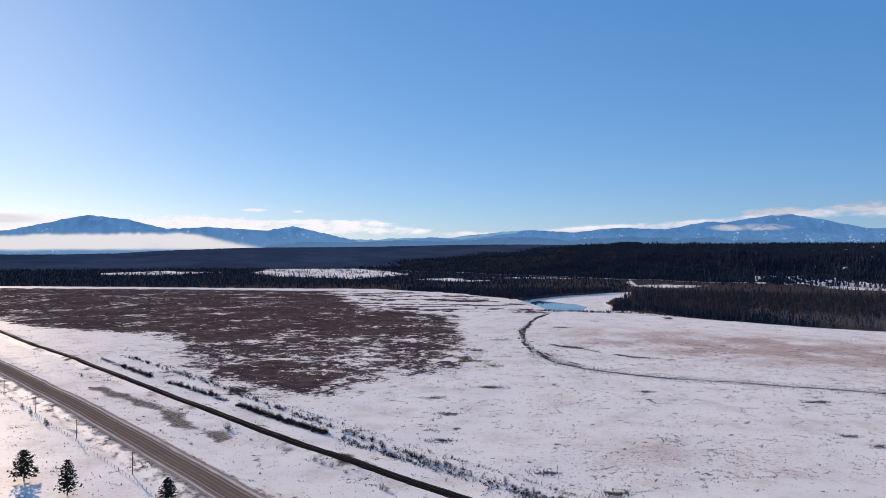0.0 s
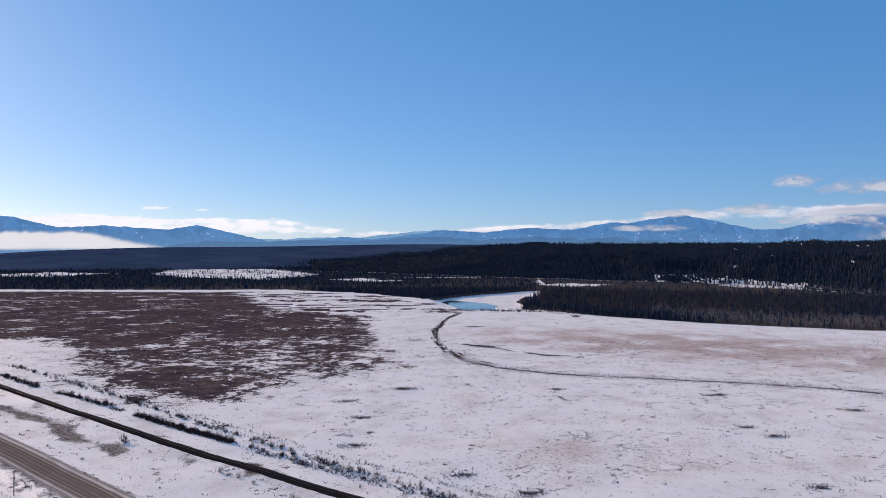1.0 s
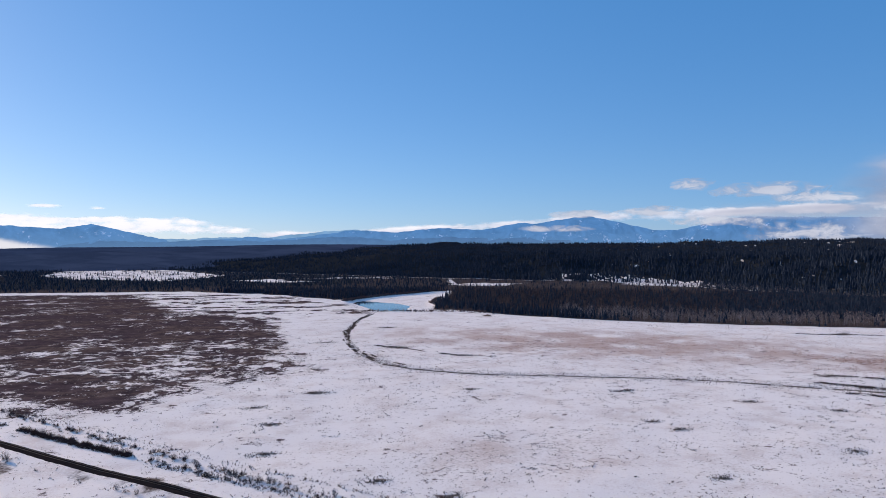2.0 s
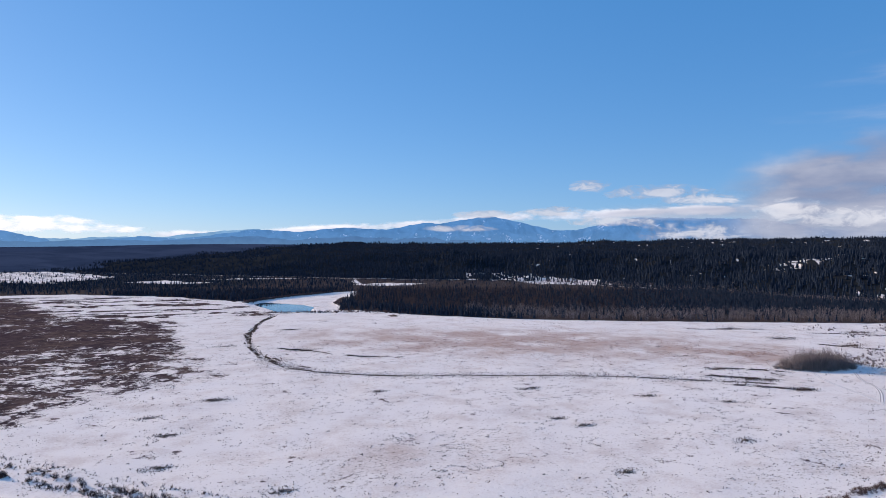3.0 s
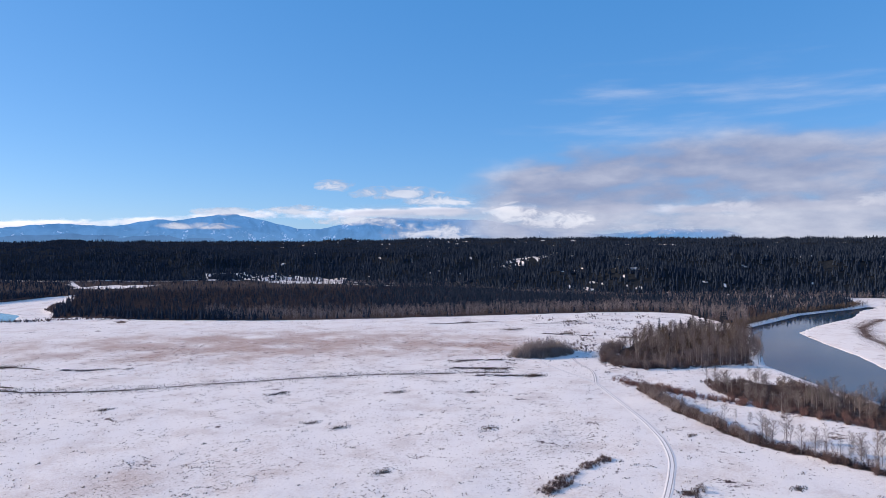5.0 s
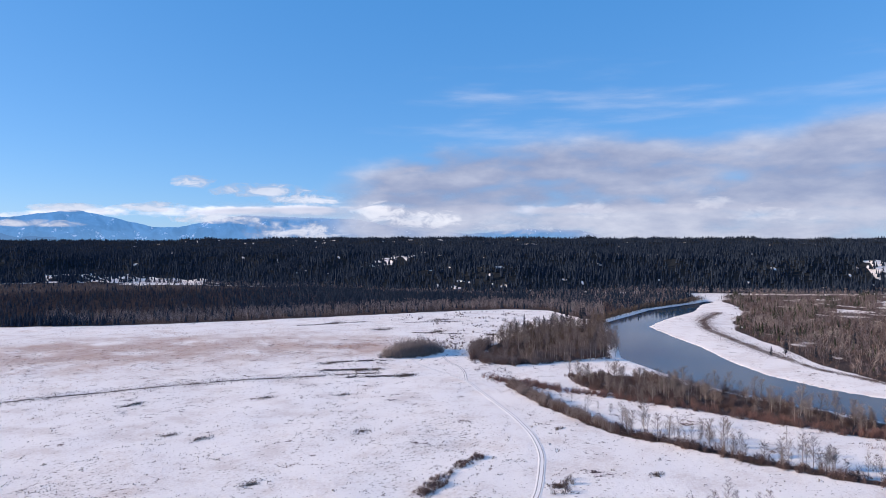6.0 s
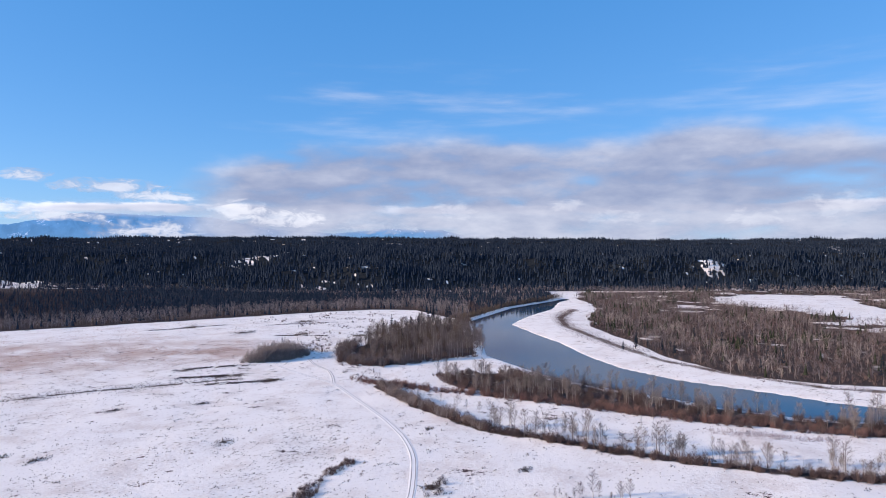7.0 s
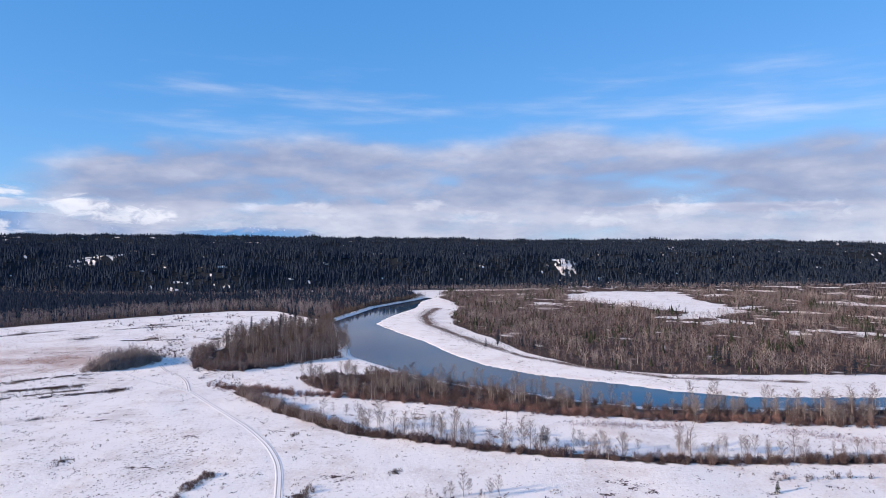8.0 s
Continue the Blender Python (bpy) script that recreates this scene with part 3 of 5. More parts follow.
# single puffs: azimuth, height, half width and half height in degrees
PUFFS = [(34.7, 5.1, 1.3, 0.42), (40.0, 4.5, 3.2, 0.5), (43.0, 3.9, 2.6, 0.45), (26.4, 2.9, 2.2, 0.3), (32.0, 3.1, 2.3, 0.34), (36.6, 2.25, 2.9, 0.36), (42.6, 1.2, 3.2, 0.7), (24.0, 1.75, 2.3, 0.26), (49.4, 2.8, 2.0, 0.75), (53.0, 2.2, 3.0, 0.7), (67.0, 2.8, 2.0, 0.8), (75.9, 3.3, 1.5, 0.5), (80.0, 2.4, 3.5, 0.7), (96.0, 2.8, 2.6, 1.0), (90.0, 2.2, 3.0, 0.7), (60.0, 1.7, 3.5, 0.6), (105.0, 2.6, 3.0, 0.8)]


def build_clouds(name, rad, layer_no, label):
    """Layer 0: high streaks and an unseen fill veil; 1: low layered clouds; 2: the bank before the mountains."""
    az = np.arange(-60, (290, 150, 150)[layer_no], (1.5, 0.4, 0.3)[layer_no])
    el = np.arange(-0.8, (72, 4.6, 12)[layer_no], (0.7, 0.13, 0.12)[layer_no])
    ee, aa = np.meshgrid(el, az, indexing="ij")
    v = np.stack([5 + rad * np.sin(np.radians(aa)) * np.cos(np.radians(ee)), 22 + rad * np.cos(np.radians(aa)) * np.cos(np.radians(ee)), 90 + rad * np.sin(np.radians(ee))], -1)
    ob = mesh_object(name, v.reshape(-1, 3), grid_faces(len(el), len(az)), (HIGH_CLOUD, LOW_CLOUD, CLOUD)[layer_no], True)
    uv = ob.data.uv_layers.new(name="UVMap")
    idx = np.empty(len(ob.data.loops), np.int32)
    ob.data.loops.foreach_get("vertex_index", idx)
    flat = np.stack([aa.ravel(), ee.ravel()], 1).astype(np.float32)
    uv.data.foreach_set("uv", flat[idx].ravel())

    def store(name, val):
        layer = ob.data.attributes.new(name, "FLOAT", "POINT")
        layer.data.foreach_set("value", np.asarray(val, np.float32).ravel())

    top = np.interp(aa, [-60, 30, 38, 42, 46, 54, 70, 95, 150], [0.5, 2.0, 3.6, 5.0, 7.0, 9.8, 10.2, 10.2, 9.8])
    top = top + 1.3 * uneven(aa, aa * 0, 28, 51)
    if layer_no < 2:
        store("puff", ee * 0 - 3)
        store("gleam", ee * 0)
    if layer_no == 0:
        streak = 0.45 * smooth(ee, top - 2.5, top + 0.5) * (1 - smooth(ee, 12, 17)) * smooth(aa, 40, 62) * (0.8 + 0.3 * uneven(aa, ee * 6, 30, 52))
        # an unseen glowing veil, added behind and above to whiten the sky light
        streak = np.maximum(streak, 0.55 * np.maximum(smooth(aa, 112, 135), smooth(ee, 32, 45) * smooth(aa, 20, 50)) * (1 - smooth(aa, 270, 288)) * smooth(ee, 0, 4))
        store("bank", streak)
        store("cover", np.clip(streak * 1.2, 0, 0.7))
        store("lit", 0.55 + 0 * ee)
    elif layer_no == 1:
        mid = np.interp(aa, [-60, 5, 15, 25, 33, 45, 150], [1.2, 1.2, 1.8, 2.55, 2.9, 3.2, 3.2])
        band = 1.1 * np.exp(-((ee - mid) / 0.45) ** 2) * (0.75 + 0.5 * uneven(aa, ee * 4, 14, 53)) * smooth(aa, -5, 3)
        crown = np.interp(aa, [-60, -33, -20, -10, -6, -2, 3], [3.2, 2.9, 2.95, 2.7, 2.75, 2.2, 1.5])
        left = smooth(ee, 0.9, 1.5) * (1 - smooth(ee, crown - 0.5, crown + 0.1)) * (1 - smooth(aa, -4, 2)) * (0.66 + 0.3 * uneven(aa, ee * 6, 9, 55))
        small = 1.3 * np.exp(-((aa + 15.5) / 1.0) ** 2 - ((ee - 3.2) / 0.14) ** 2) + 1.2 * np.exp(-((aa + 12) / 0.6) ** 2 - ((ee - 3.15) / 0.08) ** 2)
        store("bank", np.maximum.reduce([band, left, small]))
        store("cover", np.clip(np.maximum.reduce([band * 1.2, left * 2.2, small]), 0, 1))
        store("lit", np.clip(np.maximum((1 - smooth(aa, -12, 10)) * 1.2, 0.55 + 0.5 * smooth(ee, mid, mid + 0.4)), 0, 1))
    else:
        bank = (1 - smooth(ee, top - 2.6, top + 0.8)) * smooth(aa, 40, 50)
        bank = np.maximum(bank, (1 - smooth(ee, 3.0, 4.4)) * smooth(ee, 1.9, 2.8) * smooth(aa, 30, 38) * 0.8)
        brim = np.interp(aa, [-60, -33, -28, -24, -20, -17, -14], [1.15, 1.15, 1.25, 1.45, 1.5, 1.0, 0.4]) + 0.10 * uneven(aa, aa * 0, 3.0, 58) + 0.06 * uneven(aa, ee * 0, 0.9, 59)
        bank = bank * (1 - 0.85 * np.exp(-((aa - 61.0) / 4.2) ** 2) * (1 - smooth(ee, 1.0, 1.75)))
        fog = 0.88 * smooth(ee, -0.35, 0.25) * (1 - smooth(ee, brim - 0.45, brim + 0.12)) * (1 - smooth(aa + 4 * (ee - 0.5), -19, -14))
        # torn cloud across the shoulder of the peak
        fog = np.maximum(fog, 0.95 * np.exp(-((aa + 33) / 3.4) ** 2 - ((ee - 2.2) / 0.42) ** 2))
        puffs = np.zeros_like(ee)
        for ca, ce, wa, we in PUFFS:
            # flat below, domed above
            tall = np.where(ee > ce, we * 1.35, we * 0.85)
            puffs = np.maximum(puffs, 1.0 * np.exp(-(np.abs((aa - ca) / (1.2 * wa)) ** 2.4) - np.abs((ee - ce) / tall) ** 2.4))
        store("bank", np.maximum.reduce([bank * (0.8 + 0.25 * uneven(aa, ee * 3.5, 16, 57)), fog]))
        store("cover", np.clip(np.maximum.reduce([0.95 * bank, fog * 1.5]), 0, 1))
        shade = 0.18 * (1 - smooth(ee, 2.5, 4.2)) + 0.27 * smooth(ee, top - 3, top + 0.5)
        store("puff", puffs - 0.12 - 1.5 * (1 - smooth(puffs, 0.02, 0.3)))
        store("gleam", np.where(aa > 56, 0.26, 0.5))
        store("lit", np.clip(np.maximum.reduce([(1 - smooth(aa, -12, 10)) * 1.2, shade]), 0, 1))
    return tagged(ob, label, "cloud", kind="structure")


build_clouds("backdrop_cloud", 4905.0, 0, "thin white cloud streaks, with an unseen fill veil added behind")
build_clouds("backdrop_cloud_low", 4895.0, 1, "flat layered white clouds hugging the far peaks")
build_clouds("backdrop_cloud_bank", 4655.0, 2, "low white and grey winter cloud bank over the hills")


# ---- far woods ----
def spread(count, az0, az1, r0, r1, seed):
    """Random places in a sector, evenly over its area."""
    rng = np.random.RandomState(seed)
    a = np.radians(az0 + (az1 - az0) * rng.rand(count))
    r = np.sqrt(r0 * r0 + (r1 * r1 - r0 * r0) * rng.rand(count))
    return r * np.sin(a), 20 + r * np.cos(a), rng


def conifer_stuff(name, x, y, tall, rng, label, tiers=2, sides=5, material=None, slim=1.0):
    """Many spruces in one mesh: stacked uneven cones on thin stems."""
    n = len(x)
    base = height(x, y)
    v, f, at = [], [], 0
    ang0 = rng.rand(n) * 6.28
    wide = slim * tall * (0.15 + 0.07 * rng.rand(n))
    lean = (rng.rand(n, 2) - 0.5) * 0.05
    for t in range(tiers):
        lo, hi = 0.08 + 0.62 * t / tiers, min(1.0, 0.08 + 0.62 * (t + 1) / tiers + 0.3)
        if t == tiers - 1:
            hi = 1.0
        rad = wide * (1.0 - 0.72 * t / tiers)
        ring = []
        for s in range(sides):
            wob = 0.7 + 0.6 * rng.rand(n)
            a = ang0 + t * 0.6 + s * math.tau / sides
            zz = base + tall * (lo - 0.05 * rng.rand(n))
            ring.append(np.stack([x + np.cos(a) * rad * wob, y + np.sin(a) * rad * wob, zz], 1))
        tip = np.stack([x + lean[:, 0] * tall, y + lean[:, 1] * tall, base + tall * hi], 1)
        v.append(np.stack(ring + [tip], 1).reshape(-1, 3))
        k = np.arange(n)[:, None] * (sides + 1) + at
        for s in range(sides):
            f.append(np.concatenate([k + s, k + (s + 1) % sides, k + sides], 1))
        at += n * (sides + 1)
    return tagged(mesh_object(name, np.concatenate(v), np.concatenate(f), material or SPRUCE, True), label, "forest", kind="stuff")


def blades(x, y, z, tall, count, splay, width, rng, flare=0.35):
    """Thin upright slivers in bunches: bare stems and twigs."""
    n = len(x)
    v = []
    for k in range(count):
        a, b = rng.rand(n) * 6.28, rng.rand(n) * 6.28
        h = tall * (0.55 + 0.45 * rng.rand(n))
        low = h * flare * rng.rand(n)
        off = tall * splay * (0.25 + 0.75 * rng.rand(n))
        wx, wy = np.cos(b) * width, np.sin(b) * width
        bx, by = x + np.cos(a) * off * 0.25, y + np.sin(a) * off * 0.25
        tx, ty = x + np.cos(a) * off, y + np.sin(a) * off
        v.append(np.stack([np.stack([bx - wx, by - wy, z + low], 1), np.stack([bx + wx, by + wy, z + low], 1), np.stack([tx, ty, z + h], 1)], 1))
    v = np.concatenate(v).reshape(-1, 3)
    return v, np.arange(len(v)).reshape(-1, 3)


def bare_trees(x, y, z, tall, count, rng):
    """Many leafless trees: slim stems with crowns of fine slivers."""
    n = len(x)
    v = []
    for k in range(count + 1):
        a, b = rng.rand(n) * 6.28, rng.rand(n) * 6.28
        if k < 1:
            low, h, off, w = -0.2 + 0 * x, tall * (0.75 + 0.25 * rng.rand(n)), tall * 0.05 * rng.rand(n), 0.09
        else:
            low = tall * (0.18 + 0.62 * rng.rand(n))
            h = np.minimum(tall * 1.02, low + tall * (0.06 + 0.24 * rng.rand(n)))
            off, w = tall * (0.08 + 0.24 * rng.rand(n)) * (1.35 - low / tall), 0.065 + 0.06 * rng.rand()
        wx, wy = np.cos(b) * w, np.sin(b) * w
        tx, ty = x + np.cos(a) * off, y + np.sin(a) * off
        if k < 1:
            tri = [np.stack([x - wx, y - wy, z + low], 1), np.stack([x + wx, y + wy, z + low], 1), np.stack([tx, ty, z + h], 1)]
        else:
            tri = [np.stack([tx - 1.5 * wx, ty - 1.5 * wy, z + h], 1), np.stack([tx + 1.5 * wx, ty + 1.5 * wy, z + h], 1), np.stack([x, y, z + low], 1)]
        v.append(np.stack(tri, 1))
    v = np.concatenate(v).reshape(-1, 3)
    return v, np.arange(len(v)).reshape(-1, 3)


def bare_stuff(name, x, y, tall, rng, label, material, count=16, splay=0.2, width=0.22, category="woodland"):
    v, f = bare_trees(x, y, height(x, y), tall, count, rng) if splay == 0 else blades(x, y, height(x, y) - 0.2, tall, count, splay, width, rng)
    return tagged(mesh_object(name, v, f, material), label, category, kind="stuff")


def build_woods():
    # spruce on the bluff and the plateau behind it
    x, y, rng = spread(330000, -42, 122, 1000, 4620, 61)
    up = depth_in(x, y, UPLAND) + 30 * uneven(x, y, 500, 4)
    r = np.hypot(x, y)
    gap = 0.62 * glade(x, y)
    want = np.where(r < 2700, 0.74, 0.22)
    keep = (up > 5) & (np.degrees(np.arctan2(x, y)) > -16) & (rng.rand(len(x)) < want * (1 - gap))
    x, y = x[keep], y[keep]
    far = smooth(np.hypot(x, y), 2300, 3000)
    tall = (9.5 + 11 * rng.rand(len(x))) * (1 + 0.15 * uneven(x, y, 200, 66)) * (1 - far) + (12 + 3.5 * rng.rand(len(x))) * far
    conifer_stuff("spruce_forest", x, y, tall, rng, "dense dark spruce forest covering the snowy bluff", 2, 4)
    # leafless fringe at the foot of the bluff
    foot = np.array(UPLAND_FOOT[5:14], float)
    seg = rng.randint(len(foot) - 1, size=3800)
    k = rng.rand(3800)[:, None]
    p = foot[seg] * (1 - k) + foot[seg + 1] * k + rng.randn(3800, 2) * 22
    bare_stuff("foot_woodland", p[:, 0], p[:, 1], 6 + 8 * rng.rand(len(p)), rng, "grey leafless poplars fringing the spruce forest", GREY_TWIGS, 14, 0)
    # woods of the valley floor: the near part thickly, the far part by fewer, larger plants
    for near, (count, r0, r1, seed) in ((True, (230000, 400, 1550, 71)), (False, (110000, 1550, 3750, 72))):
        x, y, rng = spread(count, -42, 122, r0, r1, seed)
        w = woodland(x, y) * (depth_in(x, y, UPLAND) < 5)
        keep = rng.rand(len(x)) < w
        x, y = x[keep], y[keep]
        az = np.degrees(np.arctan2(x, y))
        front = nearest(x, y, FIELD_EDGE)
        south = y < 0.3 * x
        share = np.where(az < 15, 0.36, np.where((front < 60) & (az < 27), 0.5, 0.09))
        strip = 105 + 25 * uneven(x, y, 90, 75) + 18 * uneven(x, y, 25, 76)
        share = np.where(az >= 30.5, np.where(front < strip, 0.05, 0.12 + 0.73 * smooth(az + 5 * uneven(x, y, 80, 89), 33, 47)), share)
        share = np.where(south, 0.015 + 0.4 * smooth(uneven(x, y, 120, 73) + 0.5 * uneven(x, y, 40, 74), 0.4, 0.9), share)
        neck = (az > 60) & ~south & (front >= strip)
        share = np.where(neck, 0.3, share)
        pick = rng.rand(len(x)) < share
        thin = rng.rand(len(x)) < 0.6
        a = pick & (thin if near else True)
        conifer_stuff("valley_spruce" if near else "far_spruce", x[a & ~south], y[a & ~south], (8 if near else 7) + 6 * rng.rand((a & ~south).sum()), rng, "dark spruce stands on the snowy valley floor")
        a = pick & south
        conifer_stuff("riverside_spruce" if near else "far_riverside_spruce", x[a], y[a], 4.5 + 7 * rng.rand(a.sum()), rng, "small dark green spruces among leafless riverside poplars", 4, 6, NEAR_SPRUCE, 0.8)
        pale = ~pick & near & ~south & (az > 24) & (az < 66) & (front < strip)
        # stands of tall trees alternate with low willow
        stand = uneven(x, y, 95, 77) + 0.6 * uneven(x, y, 30, 78)
        roll = rng.rand(len(x))
        swell = 1 + 0.22 * uneven(x, y, 45, 79)
        if near:
            k = pale & (roll < 0.42)
            bare_stuff("aspen_woodland", x[k], y[k], (6.5 + 8 * rng.rand(k.sum())) * swell[k], rng, "grey leafless aspens along the field", GREY_TWIGS, 16, 0)
            k = pale & (roll > 0.42) & (front < 40)
            bare_stuff("field_edge_scrub", x[k], y[k], 1.5 + 3.0 * rng.rand(k.sum()), rng, "low dark scrub along the edge of the field", WILLOW, 7, 0.7, 0.12)
        b = ~pick & ~pale
        if near:
            k = b & neck & (roll < 0.5)
            bare_stuff("neck_woodland", x[k], y[k], (5 + 6 * rng.rand(k.sum())) * swell[k], rng, "grey-brown leafless woodland beside the river", GREY_TWIGS, 13, 0)
            b = b & ~neck
            k = b & (roll < np.where(south, np.where(stand > -0.15, 0.5, 0.08), 0.6))
            one = k & (stand > 0.45)
            pale_stand = one & south
            bare_stuff("poplar_woodland", x[pale_stand], y[pale_stand], (8 + 6 * rng.rand(pale_stand.sum())) * swell[pale_stand], rng, "stand of pale leafless poplars", ASPEN, 15, 0)
            two = k & ~south
            bare_stuff("belt_woodland", x[two], y[two], (6 + 6 * rng.rand(two.sum())) * swell[two], rng, "dark red-brown leafless woodland beyond the field", BELT_TWIGS, 13, 0)
            two = k & south & ~one
            bare_stuff("bare_woodland", x[two], y[two], (6 + 6 * rng.rand(two.sum())) * swell[two], rng, "leafless grey-brown poplar and willow woodland", BARE, 16, 0)
            d = k & south & (np.hypot(x, y) < 1000) & (rng.rand(len(x)) < 0.4)
            v, f = blades(x[d], y[d], height(x[d], y[d]) - 0.2, 8 + 5 * rng.rand(d.sum()), 1, 0.06, 0.10, rng, 0.0)
            tagged(mesh_object("poplar_stems", v, f, BARK), "pale bare poplar stems in the riverside woodland", "woodland", kind="stuff")
            c = b & ~k & (rng.rand(len(x)) < np.where(south | (az > 60), 0.85, 0.4))
            jx, jy = x[c] + rng.randn(c.sum()) * 3, y[c] + rng.randn(c.sum()) * 3
            bare_stuff("willow_scrub", jx, jy, 1.8 + 3.4 * rng.rand(len(jx)), rng, "low leafless red-brown willow scrub under poplars", WILLOW, 8, 0.7, 0.16)
        else:
            bare_stuff("far_woodland", x[b], y[b], 5 + 5 * rng.rand(b.sum()), rng, "leafless grey-brown poplar and willow woodland", BARE, 8, 0.22, 0.3)


build_woods()


# ---- road, railway, fence, poles ----
def thing(name, x, y, label, category, group=""):
    ob = new(name)
    ob.location = (x, y, float(height(np.array([x]), np.array([y]))[0]))
    return tagged(ob, label, category, group)


def part(name, v, f, material, parent, label="", smooth_shade=False):
    ob = mesh_object(name, v, f, material, smooth_shade)
    ob.parent = parent
    return tagged(ob, label) if label else ob


def along(pts, gap, bend=True):
    """Evenly spaced places on a line, with the way to its right."""
    p = np.array(pts, float)
    seg = np.hypot(*np.diff(p, axis=0).T)
    s = np.concatenate([[0], np.cumsum(seg)])
    k = np.arange(0, s[-1], gap)
    q = np.stack([np.interp(k, s, p[:, 0]), np.interp(k, s, p[:, 1])], 1)
    if bend:
        w = max(1, int(24 / gap))
        pad = np.pad(q, ((w, w), (0, 0)), mode="reflect", reflect_type="odd")
        kern = np.hanning(2 * w + 1)
        kern /= kern.sum()
        q = np.stack([np.convolve(pad[:, c], kern, "valid") for c in (0, 1)], 1)
    d = np.gradient(q, axis=0)
    d /= np.hypot(d[:, 0], d[:, 1])[:, None]
    return q, np.stack([d[:, 1], -d[:, 0]], 1)


def ribbon(pts, section, gap=4.0, follow=True, wobble=0.0, seed=0):
    """A strip with the given cross-section: offset to the right and height over the ground."""
    q, right = along(pts, gap)
    v = []
    for k, (off, z) in enumerate(section):
        o = off + wobble * uneven(np.arange(len(q)) * gap, np.full(len(q), k * 40.0), 18, seed + k)
        x, y = q[:, 0] + right[:, 0] * o, q[:, 1] + right[:, 1] * o
        g = height(x, y) if follow else height(q[:, 0], q[:, 1])
        v.append(np.stack([x, y, g + z], 1))
    v = np.stack(v, 1).reshape(-1, 3)
    return v, grid_faces(len(q), len(section))[:, ::-1]


def box_mesh(cx, cy, cz, sx, sy, sz, yaw=0.0):
    c, s = math.cos(yaw), math.sin(yaw)
    v = [(cx + c * a * sx / 2 - s * b * sy / 2, cy + s * a * sx / 2 + c * b * sy / 2, cz + d * sz / 2) for d in (-1, 1) for a, b in ((-1, -1), (1, -1), (1, 1), (-1, 1))]
    f = [(0, 3, 2, 1), (4, 5, 6, 7), (0, 1, 5, 4), (1, 2, 6, 5), (2, 3, 7, 6), (3, 0, 4, 7)]
    return np.array(v), np.array(f)


def join(pieces):
    v, f, at = [], [], 0
    for a, b in pieces:
        v.append(a)
        f.append(np.asarray(b) + at)
        at += len(a)
    return np.concatenate(v), np.concatenate(f)


def build_road():
    road = tagged(new("road"), "sanded two-lane asphalt highway with pale gravel shoulders", "road", kind="structure")
    part("shoulder", *ribbon(ROAD, [(-8.2, 0.02), (-6.8, 0.14), (-5.0, 0.2), (5.0, 0.2), (6.3, 0.14), (7.4, 0.02)], wobble=0.5, seed=3), SHOULDER, road, "pale sanded gravel shoulder")
    part("carriageway", *ribbon(ROAD, [(-5.1, 0.22), (-2.5, 0.27), (0, 0.3), (2.5, 0.27), (5.1, 0.22)], wobble=0.12, seed=13), ASPHALT, road, "brown-grey salted asphalt")
    for k, off in enumerate((-2.75, -1.1, 1.1, 2.75)):
        part("wheel_path", *ribbon(ROAD, [(off - 0.38, 0.305), (off + 0.38, 0.305)], 3.0, True, 0.22, 60 + k), LANE_WEAR, road, "darker wheel path swept by traffic")
    for k, (off, half) in enumerate(((-6.1, 0.55), (6.0, 0.4))):
        part("sand_line", *ribbon(ROAD, [(off - half, 0.21), (off, 0.25), (off + half, 0.21)], 3.0, True, 0.35, 70 + k), SAND_SNOW, road, "ridge of sanded ploughed snow")
    for off in (-3.7, 3.7):
        part("edge_line", *ribbon(ROAD, [(off - 0.09, 0.31), (off + 0.09, 0.31)]), PAINT_LINE, road, "worn white edge line")


def build_railway():
    rail = tagged(new("railway"), "single railway track on a dark ballast bank", "railway", kind="structure")
    part("ballast", *ribbon(RAIL, [(-3.3, -0.3), (-2.3, 0.35), (-1.8, 0.6), (1.8, 0.6), (2.3, 0.35), (3.2, -0.3)], 3.0, False, 0.3, 31), BALLAST, rail, "dark ballast bank swept clear of snow")
    for off in (-0.75, 0.75):
        part("rail", *ribbon(RAIL, [(off - 0.07, 0.66), (off - 0.04, 0.86), (off + 0.04, 0.86), (off + 0.07, 0.66)], 6.0, False), STEEL, rail, "worn steel rail")
    q, right = along(RAIL, 0.65)
    z = height(q[:, 0], q[:, 1])
    keep = np.hypot(q[:, 0], q[:, 1]) < 620
    pieces = [box_mesh(p[0], p[1], h + 0.62, 2.6, 0.24, 0.18, math.atan2(w[1], w[0])) for p, w, h in zip(q[keep], right[keep], z[keep])]
    tagged(part("sleepers", *join(pieces), CREOSOTE, rail, "dark creosoted timber sleepers"), kind="stuff")


def tube(path, radii, sides=5):
    """A tapered stem through path."""
    path = np.asarray(path, float)
    v, f = [], []
    for k, (p, r) in enumerate(zip(path, radii)):
        t = path[min(k + 1, len(path) - 1)] - path[max(k - 1, 0)]
        t = t / (np.linalg.norm(t) + 1e-9)
        a = np.cross(t, (0.31, 0.95, 0.05) if abs(t[2]) > 0.6 else (0, 0, 1.0))
        a /= np.linalg.norm(a)
        b = np.cross(t, a)
        for s in range(sides):
            w = s * math.tau / sides
            v.append(p + r * (math.cos(w) * a + math.sin(w) * b))
    for k in range(len(path) - 1):
        for s in range(sides):
            i, j = k * sides + s, k * sides + (s + 1) % sides
            f += [(i, j, j + sides), (i, j + sides, i + sides)]
    return np.array(v), np.array(f)


